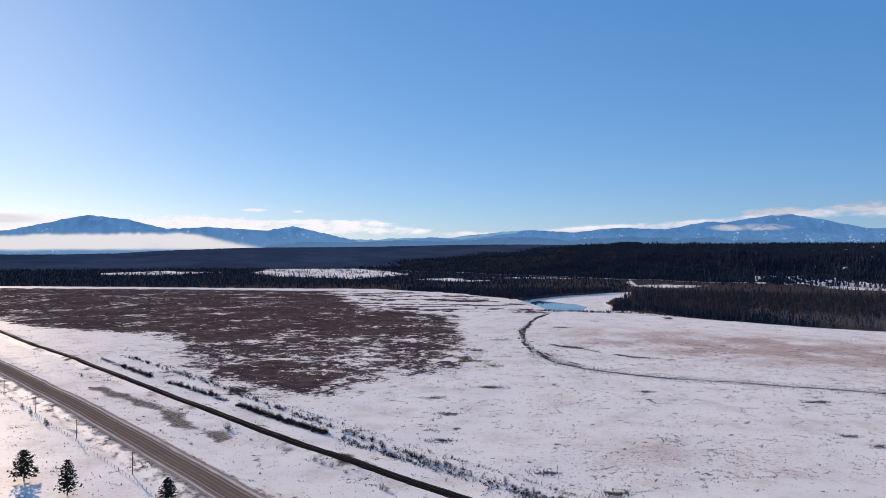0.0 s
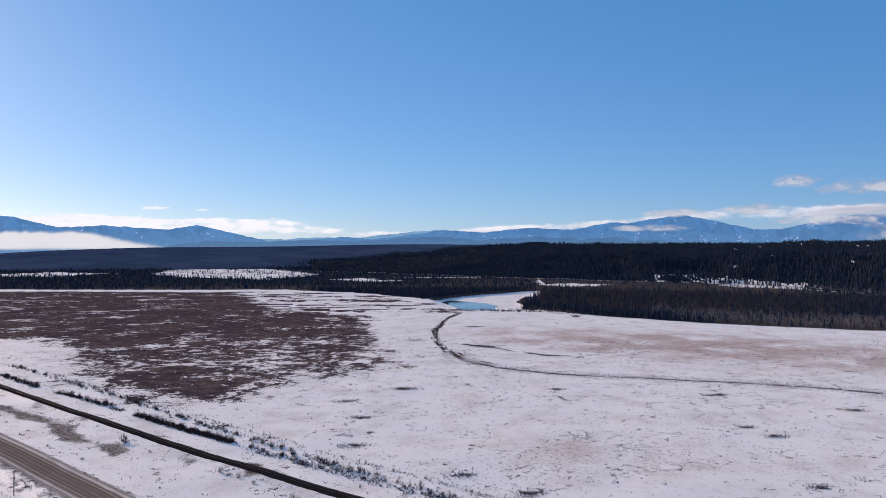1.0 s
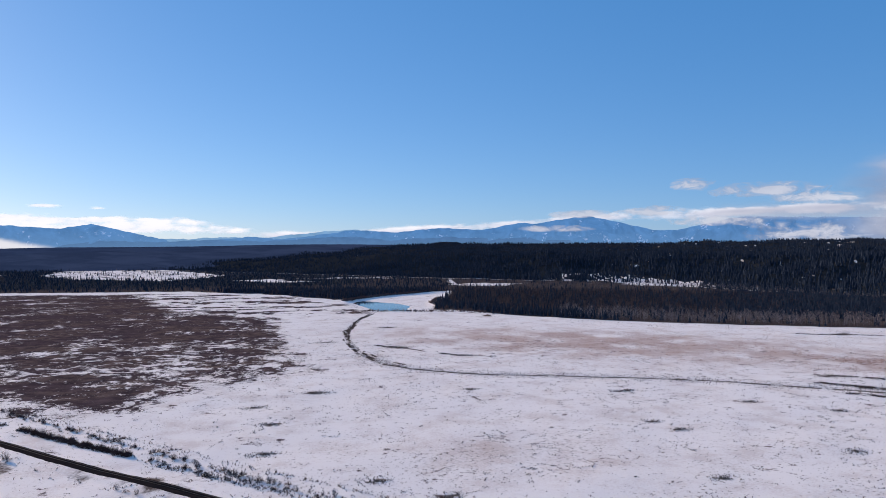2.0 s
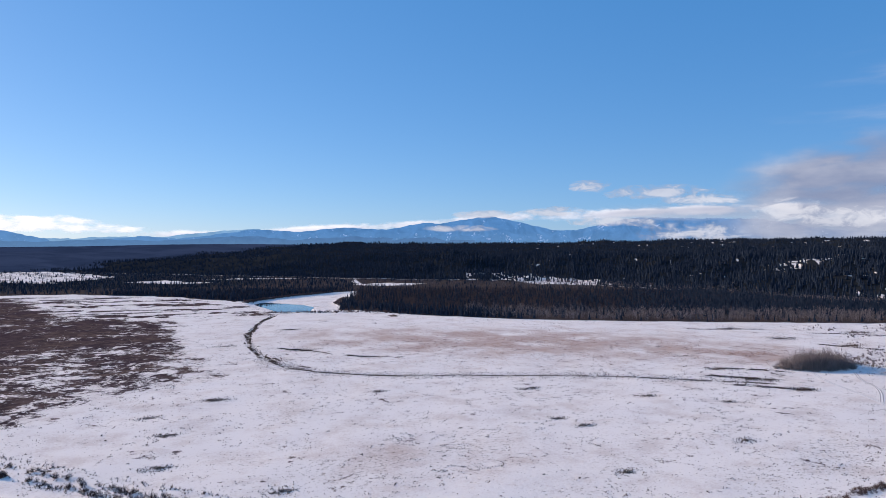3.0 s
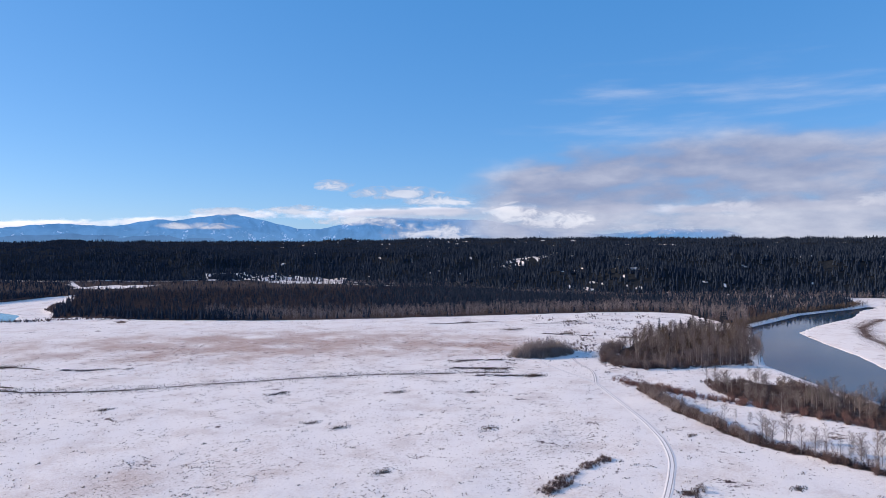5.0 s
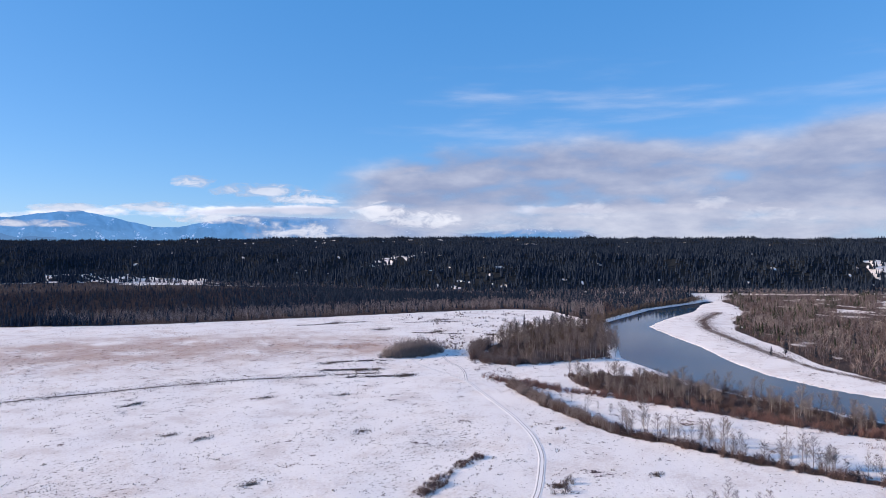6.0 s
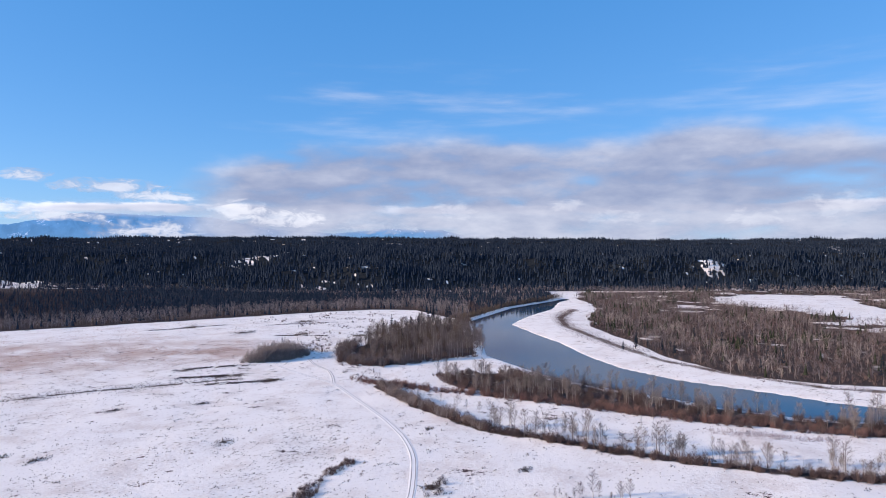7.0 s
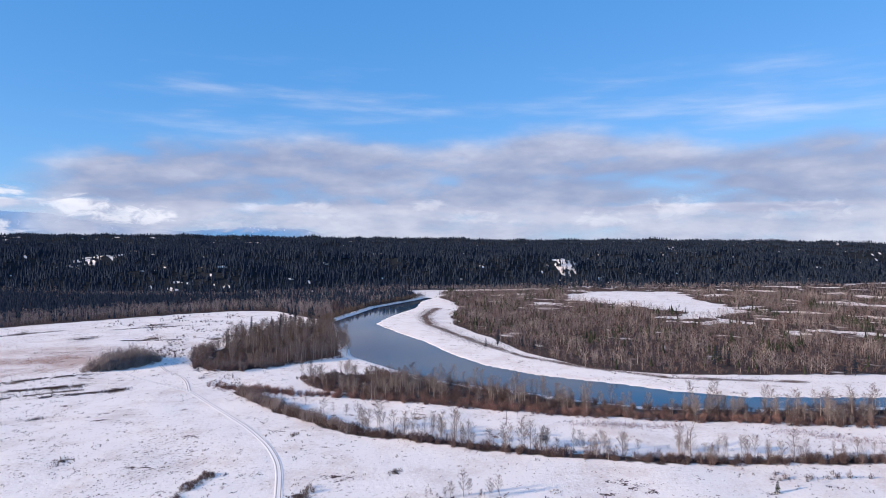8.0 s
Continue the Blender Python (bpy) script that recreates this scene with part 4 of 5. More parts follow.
def build_poles():
    base = new("utility_pole")
    tagged(base, "weathered wooden utility pole with a short crossarm beside the highway", "utility pole", "poles along the highway")
    part("shaft", *tube([(0, 0, -0.4), (0, 0, 4.5), (0.02, 0, 9.4)], [0.19, 0.17, 0.13], 8), TIMBER, base)
    arm = part("crossarm", *box_mesh(0, 0.16, 8.7, 1.5, 0.12, 0.14), TIMBER, base)
    for k in (-0.6, 0.0, 0.6):
        part("insulator", *tube([(k, 0.16, 8.77), (k, 0.16, 8.9), (k, 0.16, 8.98)], [0.045, 0.06, 0.03], 6), STEEL, arm)
    part("transformer", *tube([(0, -0.32, 6.1), (0, -0.32, 6.15), (0, -0.32, 6.95), (0, -0.32, 7.0)], [0.05, 0.2, 0.2, 0.05], 9), STEEL, base, "grey can-shaped transformer")
    spots = [(-276, 434), (-223, 378), (-174, 328), (-124, 276)]
    for k, (x, y) in enumerate(spots):
        m = pose(x, y, float(height(np.array([x]), np.array([y]))[0]), 0, 0, 45 + 2 * k)
        if k == 0:
            base.matrix_basis = m
        else:
            copy_thing(base, m)
    for x, y in ((357, 91), (341, 6)):
        pole = thing("marker_pole", x, y, "slender bare pole standing in the snow by the river", "pole", "poles by the river")
        part("shaft", *tube([(0, 0, -0.3), (0, 0, 3.5), (0.05, 0, 7.5)], [0.13, 0.12, 0.09], 6), TIMBER, pole)
        part("cap", *tube([(0.05, 0, 7.5), (0.05, 0, 7.6), (0.05, 0, 7.7)], [0.09, 0.12, 0.02], 6), STEEL, pole)


def build_fence():
    fence = tagged(new("fence"), "wire fence on weathered posts along the highway verge", "fence")
    q, right = along([(-300, 456), (-182, 334), (-147, 297), (-110, 257), (-60, 204)], 4.5)
    z = height(q[:, 0], q[:, 1])
    v, f = tube([(0, 0, -0.3), (0, 0, 0.7), (0.02, 0.01, 1.45)], [0.09, 0.085, 0.075], 6)
    first = None
    for p, h in zip(q, z):
        if first is None:
            post = first = part("post", v, f, TIMBER, fence)
        else:
            post = new("post", first.data)
            post.parent = fence
        post.matrix_basis = pose(p[0], p[1], h, random.uniform(-4, 4), random.uniform(-4, 4), random.uniform(0, 90))
    for up in (0.5, 0.9, 1.3):
        part("wire", *tube(np.stack([q[:, 0], q[:, 1], z + up], 1), [0.012] * len(q), 3), STEEL, fence)


def build_track():
    track = tagged(new("track"), "pale vehicle track pressed into the snow", "track", kind="structure")
    part("bed", *ribbon(TRACK, [(-1.6, 0.03), (-1.3, 0.10), (1.3, 0.10), (1.6, 0.03)], 2.5, True, 0.15, 5), PACKED, track, "packed snow")
    for off in (-0.8, 0.8):
        part("rut", *ribbon(TRACK, [(off - 0.17, 0.13), (off + 0.17, 0.13)], 2.5, True, 0.08, 7), RUT, track, "grey wheel rut")
    side = tagged(new("track_side"), "faint side track pressed into the snow", "track", kind="structure")
    part("bed", *ribbon([(396, 295), (420, 312), (436, 326), (452, 350), (476, 372)], [(-1.2, 0.02), (-0.9, 0.1), (0.9, 0.1), (1.2, 0.02)], 2.5, True, 0.2, 9), PACKED, side, "packed snow")
    for off in (-0.7, 0.7):
        part("rut", *ribbon([(396, 295), (420, 312), (436, 326), (452, 350), (476, 372)], [(off - 0.25, 0.12), (off + 0.25, 0.12)], 2.5, True, 0.08, 8), RUT, side, "grey wheel rut")


def build_ditch():
    ditch = tagged(new("ditch"), "dark muddy ditch winding through the snowy field", "ditch", kind="structure")
    upper = [p for p in DITCH if p[1] > 545]
    lower = [p for p in DITCH if p[1] < 560]
    rng = np.random.RandomState(43)
    patches = []
    for line, count, reach, wide in ((upper, 40, 5.5, 1.1), (DITCH[3:7], 16, 9.0, 1.2)):
        q, right = along(line, 1.0)
        for k in range(count):
            at, size = rng.randint(len(q) - 6), int(5 + 16 * rng.rand() ** 1.5)
            bit = q[at:at + size:3] + right[at:at + size:3] * (rng.randn() * reach * 0.5)
            if len(bit) > 2:
                w = wide * (0.4 + 0.9 * rng.rand())
                patches.append(ribbon([tuple(b) for b in bit], [(-w, 0.04), (-0.4 * w, 0.22), (0.4 * w, 0.22), (w, 0.04)], 1.5, True, 0.9, k))
    part("mud_patch", *join(patches), DITCH_MUD, ditch, "broken patches of dark mud and dead reeds")
    q, _ = along(lower, 1.0)
    at = 0
    while at < len(q) - 12:
        size = int(12 + 45 * rng.rand())
        bit = [tuple(p) for p in q[at:at + size:4]]
        if len(bit) > 2:
            w = 0.75 + 1.0 * rng.rand()
            part("bed", *ribbon(bit, [(-w, 0.05), (-0.5 * w, 0.26), (0.5 * w, 0.26), (w, 0.05)], 2.0, True, 0.8, at), DITCH_MUD, ditch, "narrow line of dark mud")
        at += size + int(1 + 9 * rng.rand() ** 2)
    for shift, count in ((-2.2, 15), (2.6, 12)):
        q, right = along(upper, 1.0)
        for _ in range(count):
            k = rng.randint(len(q) - 30)
            size = int(10 + 26 * rng.rand())
            bit = [tuple(p) for p in (q[k:k + size] + right[k:k + size] * (shift + rng.randn() * 0.8))[::4]]
            w = 0.5 + 0.9 * rng.rand()
            part("bed", *ribbon(bit, [(-w, 0.04), (-0.4 * w, 0.18), (0.4 * w, 0.18), (w, 0.04)], 2.0, True, 1.2, k), DITCH_MUD, ditch, "dark mud with dead reeds")
    part("branch", *ribbon([(152, 985), (132, 940), (112, 880), (104, 830), (89, 774)], [(-1.6, 0.05), (-0.6, 0.15), (0.6, 0.15), (1.6, 0.05)], 3.0, True, 1.2, 53), DITCH_MUD, ditch, "side arm of dark mud")
    part("branch", *ribbon([(104, 660), (114, 648), (127, 634), (140, 610)], [(-1.2, 0.1), (-0.5, 0.25), (0.5, 0.25), (1.2, 0.1)], 3.0, True, 1.0, 61), DITCH_MUD, ditch, "side arm of dark mud")


build_road()
build_ditch()
build_railway()
build_poles()
build_fence()
build_track()


# ---- plants ----
def bare_tree_parts(seed, tall, spread_w, limbs=21, twigs=28):
    """Trunk and leafless branches of a poplar or birch."""
    rng = np.random.RandomState(seed)
    lean = (rng.rand(2) - 0.5) * 0.12
    hs = np.linspace(0, 1, 7)
    wob = np.cumsum((rng.rand(7, 2) - 0.5) * 0.025, axis=0) * tall
    path = np.stack([lean[0] * hs * tall + wob[:, 0], lean[1] * hs * tall + wob[:, 1], hs * tall - 0.25], 1)
    trunk = tube(path, 0.011 * tall * (1.05 - hs) ** 0.8 + 0.02, 6)
    pieces, fine = [], []
    for k in range(limbs):
        h = 0.2 + 0.76 * (k + rng.rand()) / limbs
        p = np.array([np.interp(h, hs, path[:, c]) for c in range(3)])
        a = k * 2.4 + rng.rand()
        size = spread_w * tall * (1.12 - h) ** 0.8 * min(1, 0.45 + 1.3 * h) * (0.7 + 0.6 * rng.rand())
        rise = size * (0.75 + 0.8 * rng.rand())
        end = p + np.array([math.cos(a + 0.2) * size, math.sin(a + 0.2) * size, rise])
        pieces.append(tube([p, end], [0.06, 0.02], 3))
        for _ in range(twigs):
            u = 0.25 + 0.75 * rng.rand()
            q = p + (end - p) * u
            d = np.array([math.cos(a), math.sin(a), 0.9]) * 0.45 + (rng.rand(3) - 0.5) * 1.9
            d = d / np.linalg.norm(d) * (0.06 + 0.09 * rng.rand()) * tall
            w = np.cross(d, rng.rand(3) - 0.5)
            w = w / np.linalg.norm(w) * 0.042
            fine.append((np.array([q - w, q + w, q + d]), np.array([(0, 1, 2)])))
    return trunk, join(pieces + fine)


def shrub_parts(seed, tall, wide, stems=44):
    """A leafless clump: fanned thin stems that branch into fine twigs towards a rounded top."""
    rng = np.random.RandomState(seed)
    out = []
    for _ in range(stems):
        a, r = rng.rand() * 6.28, wide * rng.rand() ** 0.6
        h = tall * (1.0 - 0.55 * (r / wide) ** 2.2) * (0.62 + 0.38 * rng.rand())
        foot = np.array([math.cos(a) * r * 0.5, math.sin(a) * r * 0.5, -0.1])
        tip = np.array([math.cos(a) * r * 1.1 + (rng.rand() - 0.5) * 0.6, math.sin(a) * r * 1.1 + (rng.rand() - 0.5) * 0.6, h])
        w = np.array([math.cos(a * 3.1), math.sin(a * 3.1), 0]) * 0.06
        out.append((np.array([foot - w, foot + w, tip]), np.array([(0, 1, 2)])))
        for _ in range(4):
            p = foot + (tip - foot) * (0.3 + 0.6 * rng.rand())
            d = (tip - foot) * 0.16 + (rng.rand(3) - (0.5, 0.5, 0.3)) * np.array([1.3, 1.3, 1.0]) * 0.28 * tall
            b = rng.rand() * 6.28
            k = np.array([math.cos(b), math.sin(b), 0.3]) * 0.045
            out.append((np.array([p - k, p + k, p + d]), np.array([(0, 1, 2)])))
    return join(out)


def conifer_parts(seed, tall, wide, bare=0.12, whorls=17, taper=0.75, tuft=1.0):
    """Trunk and needle sprays of a spruce or pine."""
    rng = np.random.RandomState(seed)
    trunk = tube([(0, 0, -0.3), (0.05, 0.02, tall * 0.5), (0, 0, tall)], [0.02 * tall, 0.013 * tall, 0.01], 6)
    out = []
    for k in range(whorls):
        h = bare + (1 - bare) * (k + 0.6 * rng.rand()) / whorls
        reach = wide * ((1 - h) ** taper + 0.06) * (0.75 + 0.5 * rng.rand())
        for b in range(7):
            if rng.rand() < 0.12:
                continue
            a = b * math.tau / 7 + k * 0.5 + rng.rand() * 0.5
            n = 3 if reach > 0.8 else 2
            for s in range(n):
                u = (s + 0.6 + 0.5 * rng.rand()) / n
                c = np.array([math.cos(a) * reach * u, math.sin(a) * reach * u, h * tall + reach * (0.12 - 0.22 * u)])
                size = (0.32 + 0.2 * rng.rand()) * wide * 0.75 * (0.6 + 0.4 * (1 - h)) * tuft
                pts = c + (rng.rand(6, 3) - 0.5) * np.array([2, 2, 1.1]) * size
                out.append((pts, np.array([(0, 1, 2), (3, 4, 5), (0, 3, 4), (1, 2, 5)])))
    return trunk, join(out)


TREES = [bare_tree_parts(100 + k, t, w) for k, (t, w) in enumerate([(17, 0.30), (15, 0.34), (19, 0.26), (12, 0.36), (16, 0.31), (11, 0.33)])]
SHRUBS = [shrub_parts(200 + k, t, w) for k, (t, w) in enumerate([(4.2, 2.4), (5.0, 2.6), (3.2, 2.2), (5.6, 2.3), (2.7, 2.5)])]
FIRS = [conifer_parts(300 + k, t, w) for k, (t, w) in enumerate([(20, 2.9), (16, 2.5), (22, 3.0), (13, 2.2)])]


def set_down(x, y):
    return float(height(np.array([float(x)]), np.array([float(y)]))[0])


class Stand:
    """Alike plants: the first of each form is built, the rest are copies."""

    def __init__(self, name, forms, materials, label, category, group):
        self.name, self.forms, self.mats, self.tags, self.made = name, forms, materials, (label, category, group), {}

    def put(self, x, y, size, rng, form=None, label=None):
        k = rng.randint(len(self.forms)) if form is None else form
        m = pose(x, y, set_down(x, y) - 0.05, rng.rand() * 5 - 2.5, rng.rand() * 5 - 2.5, rng.rand() * 360) @ Matrix.Diagonal((size * (0.85 + 0.3 * rng.rand()), size * (0.85 + 0.3 * rng.rand()), size, 1))
        if k in self.made:
            ob = copy_thing(self.made[k], m)
        else:
            geo = self.forms[k]
            if len(self.mats) == 1:
                ob = mesh_object(self.name, *geo, self.mats[0])
            else:
                ob = new(self.name)
                names = ("trunk", "crown")
                for n, g, mat in zip(names, geo, self.mats):
                    part(n, *g, mat, ob)
            tagged(ob, *self.tags)
            ob.matrix_basis = m
            self.made[k] = ob
        if label:
            ob["label"] = label
        return ob


def joined(name, forms, places, sizes, rng, material, label, category, pick=None):
    """Many plants of the given forms in one mesh."""
    pieces = []
    z = height(places[:, 0], places[:, 1])
    for (x, y), h, s in zip(places, z, sizes):
        v, f = forms[rng.randint(len(forms))]
        a = rng.rand() * 6.28
        c, d = math.cos(a) * s, math.sin(a) * s
        pieces.append((np.stack([x + c * v[:, 0] - d * v[:, 1], y + d * v[:, 0] + c * v[:, 1], h + v[:, 2] * s], 1), f))
    return tagged(mesh_object(name, *join(pieces), material), label, category, kind="stuff")


def within(outline, count, rng, margin=0.0):
    p = np.array(outline, float)
    q = p.min(0) + (p.max(0) - p.min(0)) * rng.rand(count * 6, 2)
    return q[depth_in(q[:, 0], q[:, 1], outline) > margin][:count]


def beside(line, count, half, rng, seed=0):
    q, right = along(line, 1.0)
    k = rng.randint(len(q), size=count)
    o = (rng.rand(count) + rng.rand(count) - 1) * half
    return q[k] + right[k] * o[:, None]


def grove_rise(x, y):
    """The grove is low scrub at its western point and tall behind it."""
    return 0.42 + 0.58 * smooth(np.hypot(x - 452, y - 330), 25, 95)


def build_plants():
    rng = np.random.RandomState(7)
    poplar = Stand("bare_tree", TREES, (BARK, FINE_TWIGS), "leafless pale-barked poplar on the snowy river bank", "tree", "bare trees by the river")
    shrub = Stand("willow_shrub", SHRUBS, (WILLOW,), "leafless brown willow shrub in the snow", "shrub", "shrubs of the thicket")
    fir = Stand("spruce_tree", FIRS, (PINE_BARK, SPRUCE), "dark spruce among leafless poplars", "tree", "spruces of the grove")
    clumps = [(341, 156, 5, 4), (332, 127, 8, 5), (329, 117, 5, 4), (323, 105, 6, 4), (322, 70, 12, 5), (326, 40, 9, 9), (331, 10, 9, 4), (335, -6, 7, 4), (334, -17, 5, 4), (322, 88, 5, 8), (316, 52, 8, 8), (344, -60, 5, 9), (360, 185, 4, 6), (372, 225, 5, 8)]
    for cx, cy, count, wide in clumps:
        for _ in range(count):
            poplar.put(cx + rng.randn() * wide * 0.6, cy + rng.randn() * wide * 0.9, 0.42 + 0.45 * rng.rand(), rng, label="slim leafless birch rising from a willow thicket")
    for cx, cy in within(BANK, 30, rng, 4):
        for _ in range(rng.randint(2, 8)):
            x, y = cx + rng.randn() * 6, cy + rng.randn() * 8
            if depth_in(np.array([x]), np.array([y]), BANK)[0] > -2 and depth_in(np.array([x]), np.array([y]), RIVER)[0] < -4:
                poplar.put(x, y, 0.6 + 0.55 * rng.rand(), rng)
    grove_poplar = Stand("bare_tree", TREES, (BARK, BARE), "leafless grey poplar in a dense grove", "tree", "bare trees of the grove")
    for x, y in np.concatenate([within(GROVE, 60, rng), beside([(492, 300), (512, 276), (538, 254), (552, 250)], 34, 9, rng), beside([(552, 250), (640, 292), (715, 334)], 26, 8, rng)]):
        grove_poplar.put(x, y, (0.72 + 0.42 * rng.rand()) * grove_rise(x, y), rng)
    for x, y in beside(HEDGE, 250, 4.5, rng):
        shrub.put(x, y, (0.8 + 0.6 * rng.rand()) * (0.8 + 0.2 * smooth(y, 70, 190)) * (1 + 0.35 * uneven(x, y, 26, 97)), rng)
    firs = [(627, 386), (640, 380), (649, 388), (668, 380), (690, 385), (706, 378), (723, 392), (726, 382), (739, 375), (752, 366), (700, 360), (660, 362), (715, 350), (600, 350), (680, 345), (745, 385), (735, 395), (712, 398), (760, 362), (650, 398), (632, 395), (770, 375), (785, 385)]
    for x, y in firs:
        fir.put(x, y, 0.85 + 0.35 * rng.rand(), rng)
    for x, y in ((628, 145), (636, 113), (651, 127), (621, 101), (640, 136), (660, 108), (567, -41), (570, -51), (590, -48), (552, -126), (554, -133), (708, 67), (748, 95), (736, 141), (600, 20), (612, 30), (575, 35)):
        fir.put(x, y, 0.6 + 0.3 * rng.rand(), rng, label="dark green spruce in the leafless riverside woodland")
    # the bulk of the thickets
    p = np.concatenate([beside(HEDGE, 520, 5.0, rng), within(BANK, 1450, rng)])
    joined("willow_thicket", SHRUBS, p, (0.55 + 0.6 * rng.rand(len(p))) * (1 + 0.3 * uneven(p[:, 0], p[:, 1], 30, 98)) * np.where(p[:, 0] < 372, 0.9, 1), rng, WILLOW, "dense leafless red-brown willow thicket along the river", "thicket")
    p = np.concatenate([beside([(408, 262), (400, 225), (404, 190), (398, 130), (391, 66), (393, 5), (398, -50), (404, -90)], 520, 7, rng), beside([(411, 290), (408, 262), (403, 235)], 60, 6, rng)])
    joined("red_willow_thicket", SHRUBS, p, 0.5 + 0.55 * rng.rand(len(p)), rng, RED_WILLOW, "rust-red leafless willow along a snowy river bank", "thicket")
    q = np.concatenate([beside([(369, 56), (372, 30), (376, 5)], 900, 8, rng), beside([(381, -42), (374, -66), (366, -86)], 800, 9, rng), beside([(408, 282), (404, 255), (395, 235)], 420, 11, rng)])
    q = q + rng.randn(len(q), 2) * (1.2, 5.0)
    v, f = blades(q[:, 0], q[:, 1], height(q[:, 0], q[:, 1]) - 0.1, 0.4 + 0.9 * rng.rand(len(q)), 6, 0.6, 0.035, rng, 0.05)
    tagged(mesh_object("red_scrub", v, f, RED_WILLOW), "thin rust-red scrub standing through snow", "scrub", kind="stuff")
    p = beside(HEDGE[:4], 110, 5.5, rng)
    joined("tan_thicket", SHRUBS, p, 0.9 + 0.7 * rng.rand(len(p)), rng, ASPEN, "pale tan leafless shrubs in a field hedge", "thicket")
    p = within(GROVE, 330, rng)
    p = p + rng.randn(len(p), 2) * 5
    p = np.concatenate([p, beside([(540, 372), (468, 334), (463, 303), (500, 284), (545, 252)], 150, 9, rng)])
    joined("grove_undergrowth", SHRUBS, p, 0.7 + 0.6 * rng.rand(len(p)), rng, WILLOW, "brown undergrowth beneath leafless poplars", "thicket")
    p = beside([(560, 384), (500, 352), (470, 332), (468, 305), (500, 282)], 130, 10, rng)
    joined("grove_edge_scrub", SHRUBS, p, 1.0 + 0.9 * rng.rand(len(p)), rng, BARE, "grey-brown leafless scrub at the edge of a grove", "thicket")
    both = [join([a, b]) for a, b in TREES]
    p = within(GROVE, 340, rng)
    p = p + rng.randn(len(p), 2) * 4
    for k, material in enumerate((BARE, FINE_TWIGS, DIM_TWIGS)):
        q = p[k::3]
        joined("poplar_grove", both, q, (0.6 + 0.5 * rng.rand(len(q))) * grove_rise(q[:, 0], q[:, 1]), rng, material, "dense grove of leafless grey-brown poplars", "woodland")
    p = np.concatenate([within(BANK, 150, rng), beside(HEDGE[3:], 36, 6, rng)])
    joined("riverside_poplars", both, p, 0.4 + 0.5 * rng.rand(len(p)), rng, FINE_TWIGS, "leafless poplars standing in a willow thicket", "woodland")
    # shrub island on the field
    p = within([(432, 404), (450, 383), (484, 376), (500, 392), (506, 412), (466, 418)], 110, rng)
    joined("sedge_clump", SHRUBS, p, 1.1 + 0.8 * rng.rand(len(p)), rng, ASPEN, "tall tan shrub clump on the snowy field", "shrub")
    p = within([(440, 400), (452, 388), (482, 382), (494, 394), (496, 408), (466, 412)], 85, rng)
    joined("aspen_clump", SHRUBS, p, 2.0 + 1.1 * rng.rand(len(p)), rng, ASPEN, "dense clump of pale young aspens on the field", "shrub")
    # scattered scrub where the field meets the woods
    p = within([(470, 365), (600, 400), (640, 420), (760, 430), (860, 480), (850, 540), (760, 600), (640, 640), (690, 540), (600, 470), (500, 395)], 2600, rng)
    p = p[uneven(p[:, 0], p[:, 1], 60, 95) + 0.5 * uneven(p[:, 0], p[:, 1], 20, 96) > 0.35][:760]
    joined("field_scrub", SHRUBS, p, 0.14 + 0.5 * rng.rand(len(p)) ** 2.2, rng, WILLOW, "scattered leafless scrub at the edge of a snowy field", "scrub")
    p = within([(408, 262), (440, 285), (456, 300), (420, 300), (402, 280)], 170, rng)
    joined("track_scrub", SHRUBS, p, 0.1 + 0.26 * rng.rand(len(p)) ** 2, rng, WILLOW, "low red-brown scrub beside a snowy track", "scrub")
    q = np.concatenate([beside(GRAVEL, 500, 3, rng), beside(GRAVEL[:3], 1800, 11, rng), beside(GRAVEL[:5], 1500, 6, rng)])
    q = np.concatenate([q, beside([(1010, 285), (920, 276), (850, 256), (790, 234), (700, 184), (620, 130)], 5200, 15, rng), beside(GRAVEL[4:], 1800, 5, rng)])
    q = q + rng.randn(len(q), 2) * 2.5
    v, f = blades(q[:, 0], q[:, 1], height(q[:, 0], q[:, 1]) - 0.1, 0.4 + 0.7 * rng.rand(len(q)), 5, 0.7, 0.07, rng, 0.05)
    tagged(mesh_object("bar_willow", v, f, WILLOW), "low red-brown willow growing along the snowy river bar", "scrub", kind="stuff")
    q = beside([(1240, 366), (1169, 366), (1011, 388), (808, 374), (745, 345)], 1500, 11, rng)
    q = q[depth_in(q[:, 0], q[:, 1], RIVER) < -1.5]
    v, f = bare_trees(q[:, 0], q[:, 1], height(q[:, 0], q[:, 1]), 3 + 6 * rng.rand(len(q)), 14, rng)
    tagged(mesh_object("cutbank_scrub", v, f, DIM_TWIGS), "dark leafless brush leaning over a steep river bank", "scrub", kind="stuff")
    # scrub on the banks of the far bend
    q = np.concatenate([beside([(140, 1244), (160, 1280), (200, 1334), (252, 1390), (310, 1436), (385, 1522)], 1500, 7, rng), beside([(330, 1290), (286, 1180), (282, 1060), (262, 1040)], 500, 9, rng), beside([(150, 1030), (215, 1012), (300, 985), (350, 920)], 260, 14, rng)])
    v, f = blades(q[:, 0], q[:, 1], height(q[:, 0], q[:, 1]) - 0.1, 2 + 3.5 * rng.rand(len(q)), 7, 0.6, 0.3, rng, 0.05)
    tagged(mesh_object("bend_scrub", v, f, WILLOW), "dark leafless scrub lining a frozen river bend", "scrub", kind="stuff")
    # brush along the railway bank
    q = np.concatenate([beside([(-262, 575), (-209, 520), (-132, 436), (-68, 362), (-6, 294), (41, 249), (90, 200)], 420, 3.2, rng), beside([(-117, 398), (-57, 336)], 160, 3, rng)])
